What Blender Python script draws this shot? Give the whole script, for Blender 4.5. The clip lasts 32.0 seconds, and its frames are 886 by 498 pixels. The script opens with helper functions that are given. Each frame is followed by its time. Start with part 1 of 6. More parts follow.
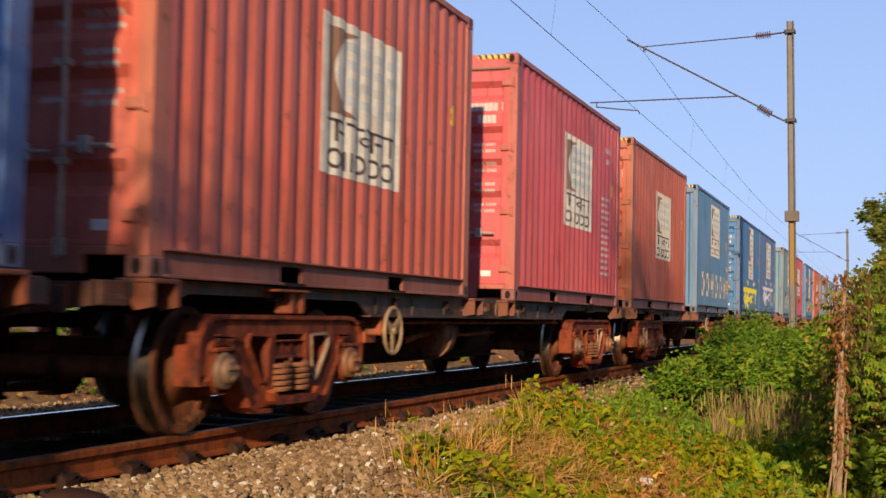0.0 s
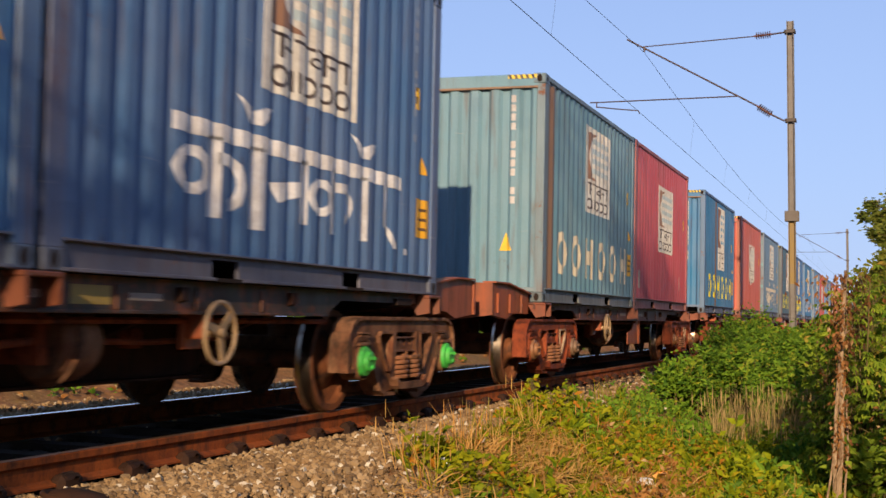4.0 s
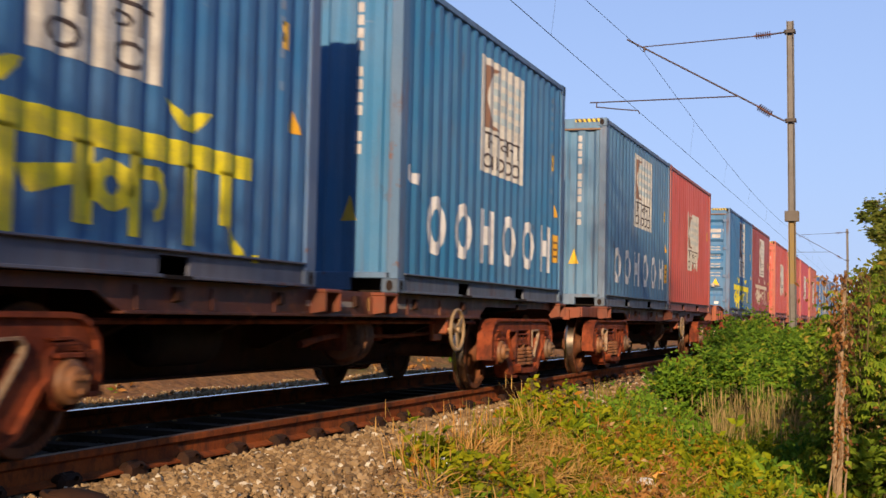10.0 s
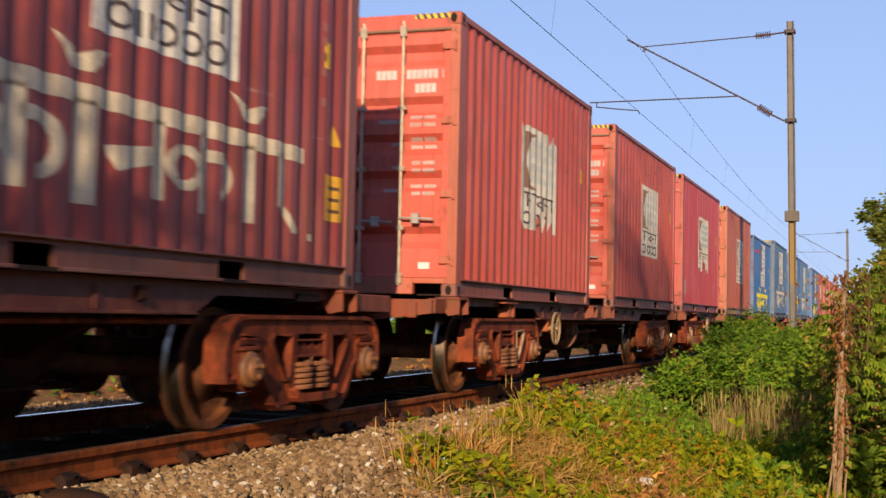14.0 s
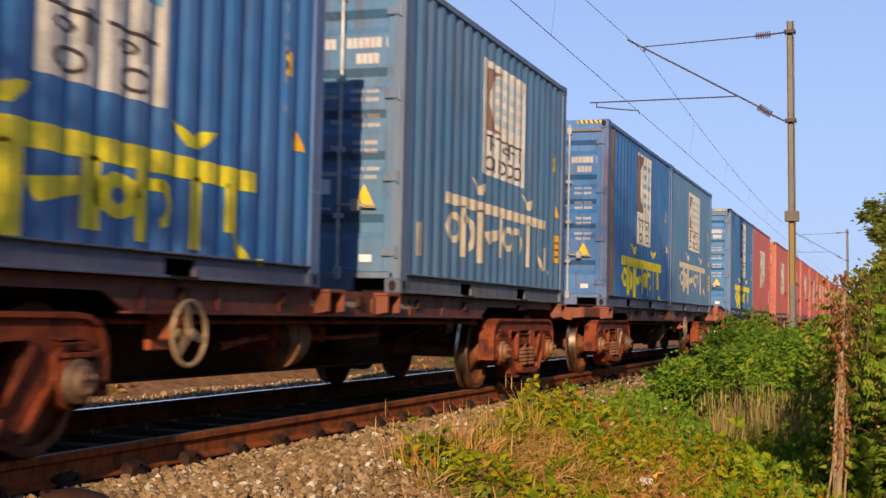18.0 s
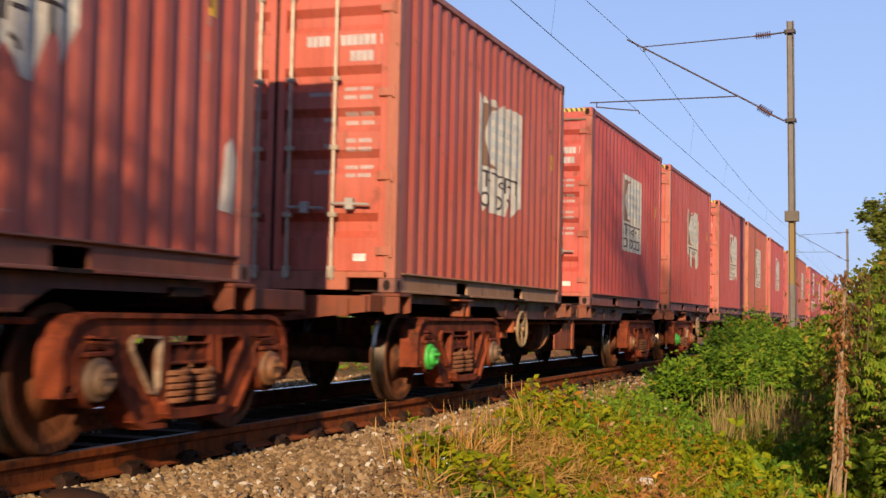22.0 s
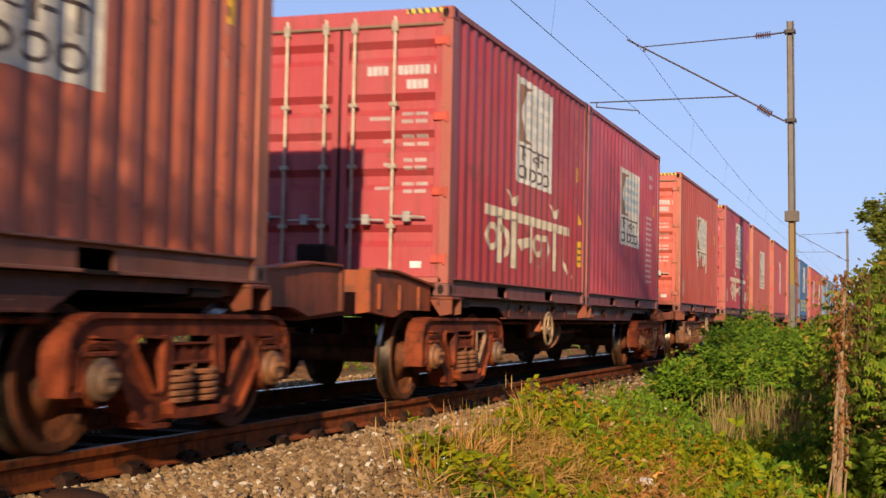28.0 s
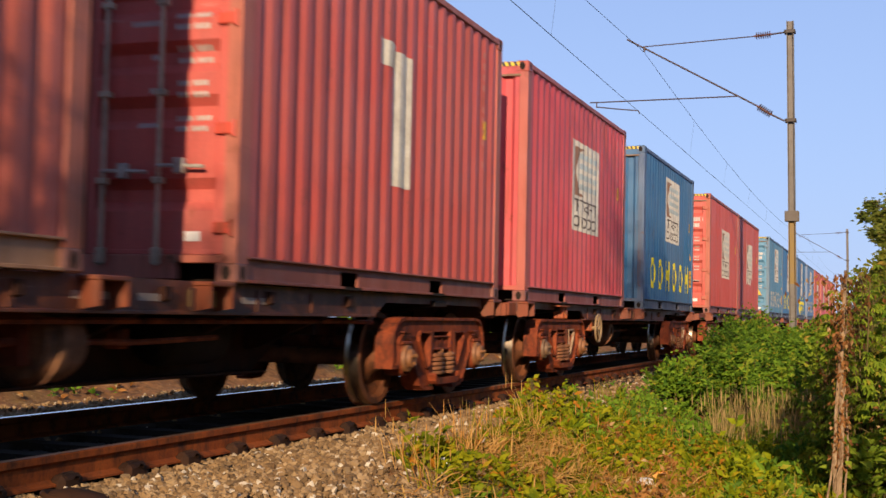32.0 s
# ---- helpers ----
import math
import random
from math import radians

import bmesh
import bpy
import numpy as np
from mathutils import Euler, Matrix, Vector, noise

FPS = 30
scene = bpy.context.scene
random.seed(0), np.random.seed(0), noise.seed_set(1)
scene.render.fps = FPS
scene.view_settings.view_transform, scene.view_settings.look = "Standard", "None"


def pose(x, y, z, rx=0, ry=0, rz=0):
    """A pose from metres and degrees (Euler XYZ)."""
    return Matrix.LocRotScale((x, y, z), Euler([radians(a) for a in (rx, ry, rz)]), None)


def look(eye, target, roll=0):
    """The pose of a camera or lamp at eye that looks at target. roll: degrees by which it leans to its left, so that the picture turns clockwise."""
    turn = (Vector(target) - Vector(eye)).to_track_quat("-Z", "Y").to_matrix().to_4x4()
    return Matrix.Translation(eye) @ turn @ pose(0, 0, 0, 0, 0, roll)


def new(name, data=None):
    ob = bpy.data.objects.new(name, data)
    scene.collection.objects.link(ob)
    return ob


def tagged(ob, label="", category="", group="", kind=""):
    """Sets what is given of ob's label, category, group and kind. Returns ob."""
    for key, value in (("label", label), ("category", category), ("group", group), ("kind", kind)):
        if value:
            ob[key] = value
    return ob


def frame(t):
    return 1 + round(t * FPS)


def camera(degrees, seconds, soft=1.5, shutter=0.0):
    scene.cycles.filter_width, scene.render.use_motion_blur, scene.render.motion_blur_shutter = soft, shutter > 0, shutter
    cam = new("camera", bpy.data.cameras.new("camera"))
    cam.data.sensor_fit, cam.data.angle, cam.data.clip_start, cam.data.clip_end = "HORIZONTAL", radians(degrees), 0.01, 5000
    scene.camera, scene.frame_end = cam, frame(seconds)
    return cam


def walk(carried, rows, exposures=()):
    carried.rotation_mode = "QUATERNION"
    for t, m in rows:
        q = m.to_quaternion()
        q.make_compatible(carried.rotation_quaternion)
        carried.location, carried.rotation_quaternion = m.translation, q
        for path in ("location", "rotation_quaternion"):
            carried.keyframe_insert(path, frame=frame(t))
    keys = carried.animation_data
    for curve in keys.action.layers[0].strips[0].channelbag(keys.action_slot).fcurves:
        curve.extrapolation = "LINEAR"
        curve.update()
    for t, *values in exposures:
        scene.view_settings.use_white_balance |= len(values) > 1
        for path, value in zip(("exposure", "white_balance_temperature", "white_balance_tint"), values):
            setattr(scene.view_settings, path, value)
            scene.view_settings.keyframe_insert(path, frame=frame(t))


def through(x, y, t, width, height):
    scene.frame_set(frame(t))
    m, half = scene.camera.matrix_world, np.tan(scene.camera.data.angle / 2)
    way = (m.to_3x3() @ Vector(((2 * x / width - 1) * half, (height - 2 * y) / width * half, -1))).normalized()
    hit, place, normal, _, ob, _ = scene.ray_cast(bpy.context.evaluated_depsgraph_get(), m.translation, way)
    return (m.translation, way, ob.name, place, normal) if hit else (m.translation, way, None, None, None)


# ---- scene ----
# The eye stands still beside the line, 0.74 m above the rail tops; +x runs along the track, away from it.
CAM = Vector((0, 0, 0.74))
TRACK_Y = 5.33       # middle of the track
CANT = 0.93          # degrees by which the track leans towards the eye
SIDE_Y = 1.219       # half the width of a box
BOX_L, BOX_H, SEAT = 6.058, 2.896, 1.009
BOX_M = 2.591        # height at which the boxes are drawn: that of a low one
DEEP = 1.134
cam = camera(38.02, 32.0, soft=1.5, shutter=0.22)
yaw, pitch, lean = radians(19.14), radians(3.24), 0.337
way = Vector((math.cos(yaw) * math.cos(pitch), math.sin(yaw) * math.cos(pitch), math.sin(pitch)))
EYE = look(CAM, CAM + way, lean)
walk(cam, [(0, EYE), (32.0, EYE)], exposures=[(0, 0.45, 7150, 16), (32.0, 0.45, 7150, 16)])

# ---- light ----
SUN_EL, SUN_AZ = radians(18.7), radians(13.8)
sun_from = Vector((-math.cos(SUN_EL) * math.cos(SUN_AZ), -math.cos(SUN_EL) * math.sin(SUN_AZ), math.sin(SUN_EL)))
world = bpy.data.worlds.new("sky")
scene.world = world
world.use_nodes = True
wn, wl = world.node_tree.nodes, world.node_tree.links
sky = wn.new("ShaderNodeTexSky")
sky.sky_type = "NISHITA"
sky.sun_disc = False
sky.sun_elevation = SUN_EL
sky.sun_rotation = math.atan2(sun_from.x, sun_from.y)
sky.air_density, sky.dust_density, sky.ozone_density, sky.altitude = 1.0, 0.0, 6.0, 300
haze = wn.new("ShaderNodeMix")   # thin even haze over the clear sky
haze.data_type = "RGBA"
haze.inputs[7].default_value = (2.63, 3.75, 6.5, 1)
up_way = wn.new("ShaderNodeSeparateXYZ")
wl.new(wn.new("ShaderNodeTexCoord").outputs["Generated"], up_way.inputs[0])
thin = wn.new("ShaderNodeMapRange")   # the haze thins out towards the zenith
for key, value in (("From Min", 0.0), ("From Max", 0.6), ("To Min", 0.9), ("To Max", 0.2)):
    thin.inputs[key].default_value = value
wl.new(up_way.outputs["Z"], thin.inputs["Value"])
wl.new(thin.outputs[0], haze.inputs[0])
wl.new(sky.outputs[0], haze.inputs[6])
wl.new(haze.outputs[2], wn["Background"].inputs[0])
wn["Background"].inputs[1].default_value = 0.111
sun = new("sun", bpy.data.lights.new("sun", "SUN"))
sun.data.energy, sun.data.angle, sun.data.color = 4.8, radians(0.6), (1.0, 0.80, 0.56)
sun.matrix_world = look(Vector((0, 0, 30)) + sun_from * 20, (0, 0, 30))


# ---- materials ----
class Mat:
    """A node material under way."""

    def __init__(self, name, rough=0.7, metal=0.0, spec=0.5):
        self.m = bpy.data.materials.new(name)
        self.m.use_nodes = True
        self.n, self.l = self.m.node_tree.nodes, self.m.node_tree.links
        self.b = self.n["Principled BSDF"]
        self.b.inputs["Roughness"].default_value = rough
        self.b.inputs["Metallic"].default_value = metal
        self.b.inputs["Specular IOR Level"].default_value = spec
        self.info = self.n.new("ShaderNodeObjectInfo")
        self.co = self.n.new("ShaderNodeTexCoord").outputs["Object"]

    def link(self, a, b):
        self.l.new(a, b)

    def place(self, scale=(1, 1, 1), shift=True):
        """Object coordinates, scaled, each object with a shift of its own."""
        mp = self.n.new("ShaderNodeMapping")
        mp.inputs["Scale"].default_value = scale
        self.link(self.co, mp.inputs["Vector"])
        if shift:
            mul = self.n.new("ShaderNodeMath")
            mul.operation = "MULTIPLY"
            mul.inputs[1].default_value = 37.0
            self.link(self.info.outputs["Random"], mul.inputs[0])
            self.link(mul.outputs[0], mp.inputs["Location"])
        return mp.outputs[0]

    def noise(self, scale, detail=4, rough=0.6, vec=None):
        t = self.n.new("ShaderNodeTexNoise")
        t.inputs["Scale"].default_value = scale
        t.inputs["Detail"].default_value = detail
        t.inputs["Roughness"].default_value = rough
        self.link(vec if vec else self.place(), t.inputs["Vector"])
        return t.outputs["Fac"]

    def ramp(self, fac, a, b, va=0.0, vb=1.0):
        r = self.n.new("ShaderNodeMapRange")
        for i, v in zip(("From Min", "From Max", "To Min", "To Max"), (a, b, va, vb)):
            r.inputs[i].default_value = v
        self.link(fac, r.inputs["Value"])
        return r.outputs[0]

    def mix(self, fac, a, b, kind="MIX"):
        x = self.n.new("ShaderNodeMix")
        x.data_type, x.blend_type = "RGBA", kind
        for s, v in ((x.inputs[0], fac), (x.inputs[6], a), (x.inputs[7], b)):
            if isinstance(v, (int, float)):
                s.default_value = v
            elif isinstance(v, tuple):
                s.default_value = (*v, 1) if len(v) == 3 else v
            else:
                self.link(v, s)
        return x.outputs[2]

    def times(self, a, b):
        x = self.n.new("ShaderNodeMath")
        x.operation = "MULTIPLY"
        for s, v in zip(x.inputs, (a, b)):
            if isinstance(v, (int, float)):
                s.default_value = v
            else:
                self.link(v, s)
        return x.outputs[0]

    def done(self, col, bump=None, strength=0.3, dist=0.01, rough=None):
        if isinstance(col, tuple):
            self.b.inputs["Base Color"].default_value = (*col, 1)
        else:
            self.link(col, self.b.inputs["Base Color"])
        if bump:
            bp = self.n.new("ShaderNodeBump")
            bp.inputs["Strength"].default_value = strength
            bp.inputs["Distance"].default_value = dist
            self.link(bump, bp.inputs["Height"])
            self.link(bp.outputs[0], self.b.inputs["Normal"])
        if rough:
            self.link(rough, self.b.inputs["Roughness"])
        return self.m


def paint_material(name, rust=(0.16, 0.055, 0.022), rusty=0.62, dirt=0.5, faded=0.5):
    """Old vehicle paint in the object's own colour: faded, streaked downwards, rust breaking through."""
    k = Mat(name, 0.5)
    fade = k.ramp(k.noise(0.9, 3), 0.35, 0.7, 0.0, 1.0)
    pale = k.mix(0.22, k.info.outputs["Color"], (0.45, 0.38, 0.35))
    c = k.mix(k.times(fade, faded), k.info.outputs["Color"], pale)
    streak = k.noise(1.0, 5, 0.7, k.place((7.0, 7.0, 0.55)))
    c = k.mix(k.ramp(streak, 0.5, 0.78, 0.0, dirt), c, (0.07, 0.045, 0.035))
    spots = k.noise(5.5, 8, 0.72)
    c = k.mix(k.ramp(spots, rusty, rusty + 0.07), c, rust)
    worn = k.times(k.ramp(k.noise(2.4, 5, 0.6, k.place((1.0, 1.0, 0.8))), 0.62, 0.72), k.ramp(k.noise(14, 4), 0.42, 0.55))
    c = k.mix(k.times(worn, 0.6), c, tuple(0.8 * q for q in rust))
    runs = k.times(k.ramp(k.noise(1.0, 4, 0.65, k.place((11.0, 11.0, 0.8))), 0.52, 0.66), k.ramp(k.noise(0.8, 3), 0.46, 0.6))
    c = k.mix(k.times(runs, dirt * 1.2), c, rust)
    scuff = k.noise(1.0, 6, 0.7, k.place((1.3, 1.3, 16.0)))
    c = k.mix(k.ramp(scuff, 0.66, 0.74, 0.0, 0.45), c, (0.42, 0.36, 0.32))
    fine = k.noise(60, 3, 0.6)
    c = k.mix(k.ramp(fine, 0.3, 0.8, 0.0, 0.2), c, (0.03, 0.02, 0.018))
    return k.done(c, k.noise(9, 6), 0.22, 0.012, k.ramp(streak, 0.3, 0.7, 0.42, 0.72))


def plain_material(name, rough=0.6, metal=0.0, stain=(0.05, 0.035, 0.025), amount=0.45, scale=6.0, bump=0.25, spec=0.5):
    """The object's own colour under stains and fine grain."""
    k = Mat(name, rough, metal, spec)
    c = k.mix(k.ramp(k.noise(scale, 6, 0.65), 0.42, 0.75, 0.0, amount), k.info.outputs["Color"], stain)
    c = k.mix(k.ramp(k.noise(scale * 9, 3), 0.35, 0.75, 0.0, amount * 0.5), c, stain)
    return k.done(c, k.noise(scale * 4, 5), bump, 0.006)


def iron_material(name, a, b, c3, rough=0.75, scale=3.0):
    """Rusted casting: three tones, pitted."""
    k = Mat(name, rough, 0.0, 0.18)
    c = k.mix(k.ramp(k.noise(scale, 5, 0.65), 0.36, 0.64), a, b)
    c = k.mix(k.ramp(k.noise(scale * 2.3, 6, 0.7, k.place((1, 1, 0.5))), 0.47, 0.66, 0.0, 0.92), c, c3)
    c = k.mix(k.ramp(k.noise(scale * 22, 3), 0.35, 0.8, 0.0, 0.35), c, (0.02, 0.014, 0.01))
    return k.done(c, k.noise(scale * 12, 5), 0.4, 0.006)


def leaf_material(name, a, b, c3, through=0.35, rough=0.65, dry=0.90):
    """Leaves: every leaf its own tone, light shining through."""
    k = Mat(name, rough, 0.0, 0.12)
    g = k.n.new("ShaderNodeNewGeometry").outputs["Random Per Island"]
    c = k.mix(k.ramp(g, 0.0, 0.75), a, b)
    c = k.mix(k.ramp(g, dry, dry + 0.07), c, c3)
    c = k.mix(k.ramp(k.noise(0.9, 3, 0.6), 0.35, 0.7, 0.0, 0.5), c, k.mix(0.5, c, b))
    m = k.done(c)
    tr = k.n.new("ShaderNodeBsdfTranslucent")
    sh = k.n.new("ShaderNodeMixShader")
    sh.inputs[0].default_value = through
    k.link(c, tr.inputs["Color"])
    k.link(k.b.outputs[0], sh.inputs[1])
    k.link(tr.outputs[0], sh.inputs[2])
    k.link(sh.outputs[0], k.n["Material Output"].inputs[0])
    return m


def stone_material(name):
    k = Mat(name, 0.9, 0.0, 0.3)
    g = k.n.new("ShaderNodeNewGeometry").outputs["Random Per Island"]
    mixed = k.n.new("ShaderNodeMath")
    mixed.operation = "ADD"
    k.link(g, mixed.inputs[0])
    k.link(k.info.outputs["Random"], mixed.inputs[1])
    fr = k.n.new("ShaderNodeMath")
    fr.operation = "FRACT"
    k.link(mixed.outputs[0], fr.inputs[0])
    c = k.mix(k.ramp(fr.outputs[0], 0.0, 0.55), (0.095, 0.060, 0.030), (0.24, 0.15, 0.070))
    c = k.mix(k.ramp(fr.outputs[0], 0.55, 0.80), c, (0.31, 0.215, 0.115))
    c = k.mix(k.ramp(fr.outputs[0], 0.93, 0.95), c, (0.52, 0.46, 0.36))
    c = k.mix(k.ramp(k.noise(14, 5), 0.45, 0.8, 0.0, 0.6), c, (0.16, 0.08, 0.03))
    return k.done(c, k.noise(45, 4), 0.5, 0.006)


def ground_material():
    """Red-brown earth with straw, dust and low green."""
    k = Mat("earth", 0.95, 0.0, 0.2)
    v = k.place(shift=False)
    c = k.mix(k.ramp(k.noise(0.7, 6, 0.65, v), 0.38, 0.62), (0.25, 0.105, 0.034), (0.34, 0.165, 0.062))
    c = k.mix(k.ramp(k.noise(0.35, 5, 0.6, v), 0.52, 0.62, 0.0, 0.6), c, (0.08, 0.10, 0.02))
    c = k.mix(k.ramp(k.noise(5, 8, 0.75, v), 0.42, 0.62, 0.0, 0.85), c, (0.09, 0.045, 0.02))
    c = k.mix(k.ramp(k.noise(16, 5, 0.7, v), 0.58, 0.68, 0.0, 0.8), c, (0.50, 0.34, 0.17))
    return k.done(c, k.noise(20, 6, 0.7, v), 0.8, 0.03)


M_PAINT = paint_material("container_paint", rusty=0.645, dirt=0.4)
M_PAINT_RUSTY = paint_material("rusted_container_paint", rusty=0.605, dirt=0.5)
M_PAINT_BLUE = paint_material("blue_container_paint", rust=(0.11, 0.055, 0.032), rusty=0.685, dirt=0.38)
M_STENCIL = plain_material("stencil_paint", 0.6, amount=0.5, stain=(0.16, 0.11, 0.08), scale=5.0, bump=0.1)
M_BAR = plain_material("galvanised_bar", 0.45, 0.2, amount=0.5, scale=14)
M_CAP = plain_material("axle_cap_iron", 0.62, 0.0, amount=0.6, scale=14)
M_WAGON = paint_material("wagon_paint", rust=(0.16, 0.045, 0.016), rusty=0.53, dirt=0.8, faded=0.05)
M_CAST = iron_material("cast_iron", (0.14, 0.026, 0.011), (0.30, 0.064, 0.021), (0.018, 0.010, 0.008))
M_CAST_GREY = iron_material("greyed_cast_iron", (0.14, 0.048, 0.022), (0.25, 0.125, 0.066), (0.03, 0.018, 0.012))
# underframe browns, darkened to hold the shade beneath the deck
M_UNDER = iron_material("shade_dark_underframe", (0.040, 0.014, 0.008), (0.062, 0.020, 0.010), (0.014, 0.008, 0.006))
# near-black steel; on parts under the train the colour includes their shade
M_DARK = iron_material("near_black_steel", (0.014, 0.009, 0.007), (0.026, 0.014, 0.010), (0.008, 0.006, 0.005))
M_WHEEL = iron_material("wheel_plate", (0.13, 0.045, 0.020), (0.21, 0.072, 0.028), (0.03, 0.018, 0.014))
M_CLIP = iron_material("rail_fastening", (0.030, 0.014, 0.008), (0.055, 0.022, 0.010), (0.015, 0.009, 0.007))
M_SPRING = iron_material("spring_steel", (0.22, 0.085, 0.04), (0.30, 0.13, 0.06), (0.05, 0.03, 0.02))
kt = Mat("worn_tread", 0.27, 1.0)
M_TREAD = kt.done(kt.mix(kt.ramp(kt.noise(12, 5), 0.4, 0.7), (0.46, 0.39, 0.32), (0.26, 0.18, 0.12)), kt.noise(90, 3), 0.08, 0.002)
M_RAIL = iron_material("rail_rust", (0.21, 0.044, 0.010), (0.33, 0.082, 0.016), (0.06, 0.024, 0.012), 0.9)
kt = Mat("rail_top", 0.16, 1.0)
M_RAILTOP = kt.done(kt.mix(kt.ramp(kt.noise(5, 5), 0.4, 0.7, 0.0, 0.5), (0.62, 0.60, 0.58), (0.30, 0.2, 0.14)))
# near rail's top: the train's dark reflection put into the colour
kt = Mat("near_rail_top", 0.5, 0.6)
M_RAILTOP_NEAR = kt.done(kt.mix(kt.ramp(kt.noise(7, 5), 0.4, 0.7), (0.26, 0.15, 0.085), (0.14, 0.06, 0.03)))
M_STONE = stone_material("ballast_stone")
# stone between the rails: near black, the train's shade put into its colour
M_BED_SHADE = iron_material("shade_dark_stone", (0.014, 0.010, 0.008), (0.026, 0.019, 0.014), (0.009, 0.007, 0.006), 0.95, 9)
M_EARTH = ground_material()
M_CONCRETE = plain_material("concrete", 0.95, amount=0.5, scale=5, spec=0.1)
M_WEED = leaf_material("weed_leaf", (0.050, 0.100, 0.005), (0.28, 0.285, 0.012), (0.44, 0.16, 0.02), dry=0.84)
M_LEAFY = leaf_material("broad_weed_leaf", (0.060, 0.125, 0.006), (0.27, 0.31, 0.012), (0.42, 0.30, 0.02), dry=0.93)
M_BUSH = leaf_material("bush_leaf", (0.024, 0.085, 0.010), (0.165, 0.29, 0.024), (0.32, 0.31, 0.03))
M_TREE = leaf_material("tree_leaf", (0.06, 0.10, 0.018), (0.16, 0.185, 0.032), (0.26, 0.20, 0.05))
M_GOLD = leaf_material("gold_leaf", (0.065, 0.095, 0.010), (0.18, 0.185, 0.024), (0.30, 0.20, 0.04))
M_TALL = leaf_material("feather_leaf", (0.065, 0.15, 0.012), (0.26, 0.34, 0.030), (0.40, 0.27, 0.05), 0.42)
M_STRAW = leaf_material("dry_grass", (0.48, 0.21, 0.05), (0.60, 0.37, 0.12), (0.26, 0.24, 0.05), 0.35, 0.8)
M_PALE = leaf_material("seeding_grass", (0.22, 0.17, 0.055), (0.46, 0.33, 0.14), (0.46, 0.33, 0.14), 0.35, 0.8)
M_DEAD = leaf_material("dead_leaf", (0.19, 0.075, 0.02), (0.36, 0.17, 0.05), (0.50, 0.36, 0.18), 0.25, 0.8)
M_WITHER = leaf_material("withered_creeper", (0.13, 0.050, 0.018), (0.28, 0.13, 0.045), (0.46, 0.31, 0.15), 0.2, 0.85)
M_BARK = iron_material("bark", (0.26, 0.175, 0.10), (0.40, 0.29, 0.18), (0.11, 0.06, 0.03), 0.95, 9)
M_TWIG = iron_material("green_twig", (0.10, 0.085, 0.030), (0.16, 0.12, 0.045), (0.06, 0.045, 0.02), 0.95, 9)
M_WORN = iron_material("worn_edge", (0.30, 0.19, 0.12), (0.42, 0.31, 0.21), (0.22, 0.09, 0.04), 0.6, 9)
M_MAST = plain_material("mast_steel", 0.6, 0.3, amount=0.5, scale=4)


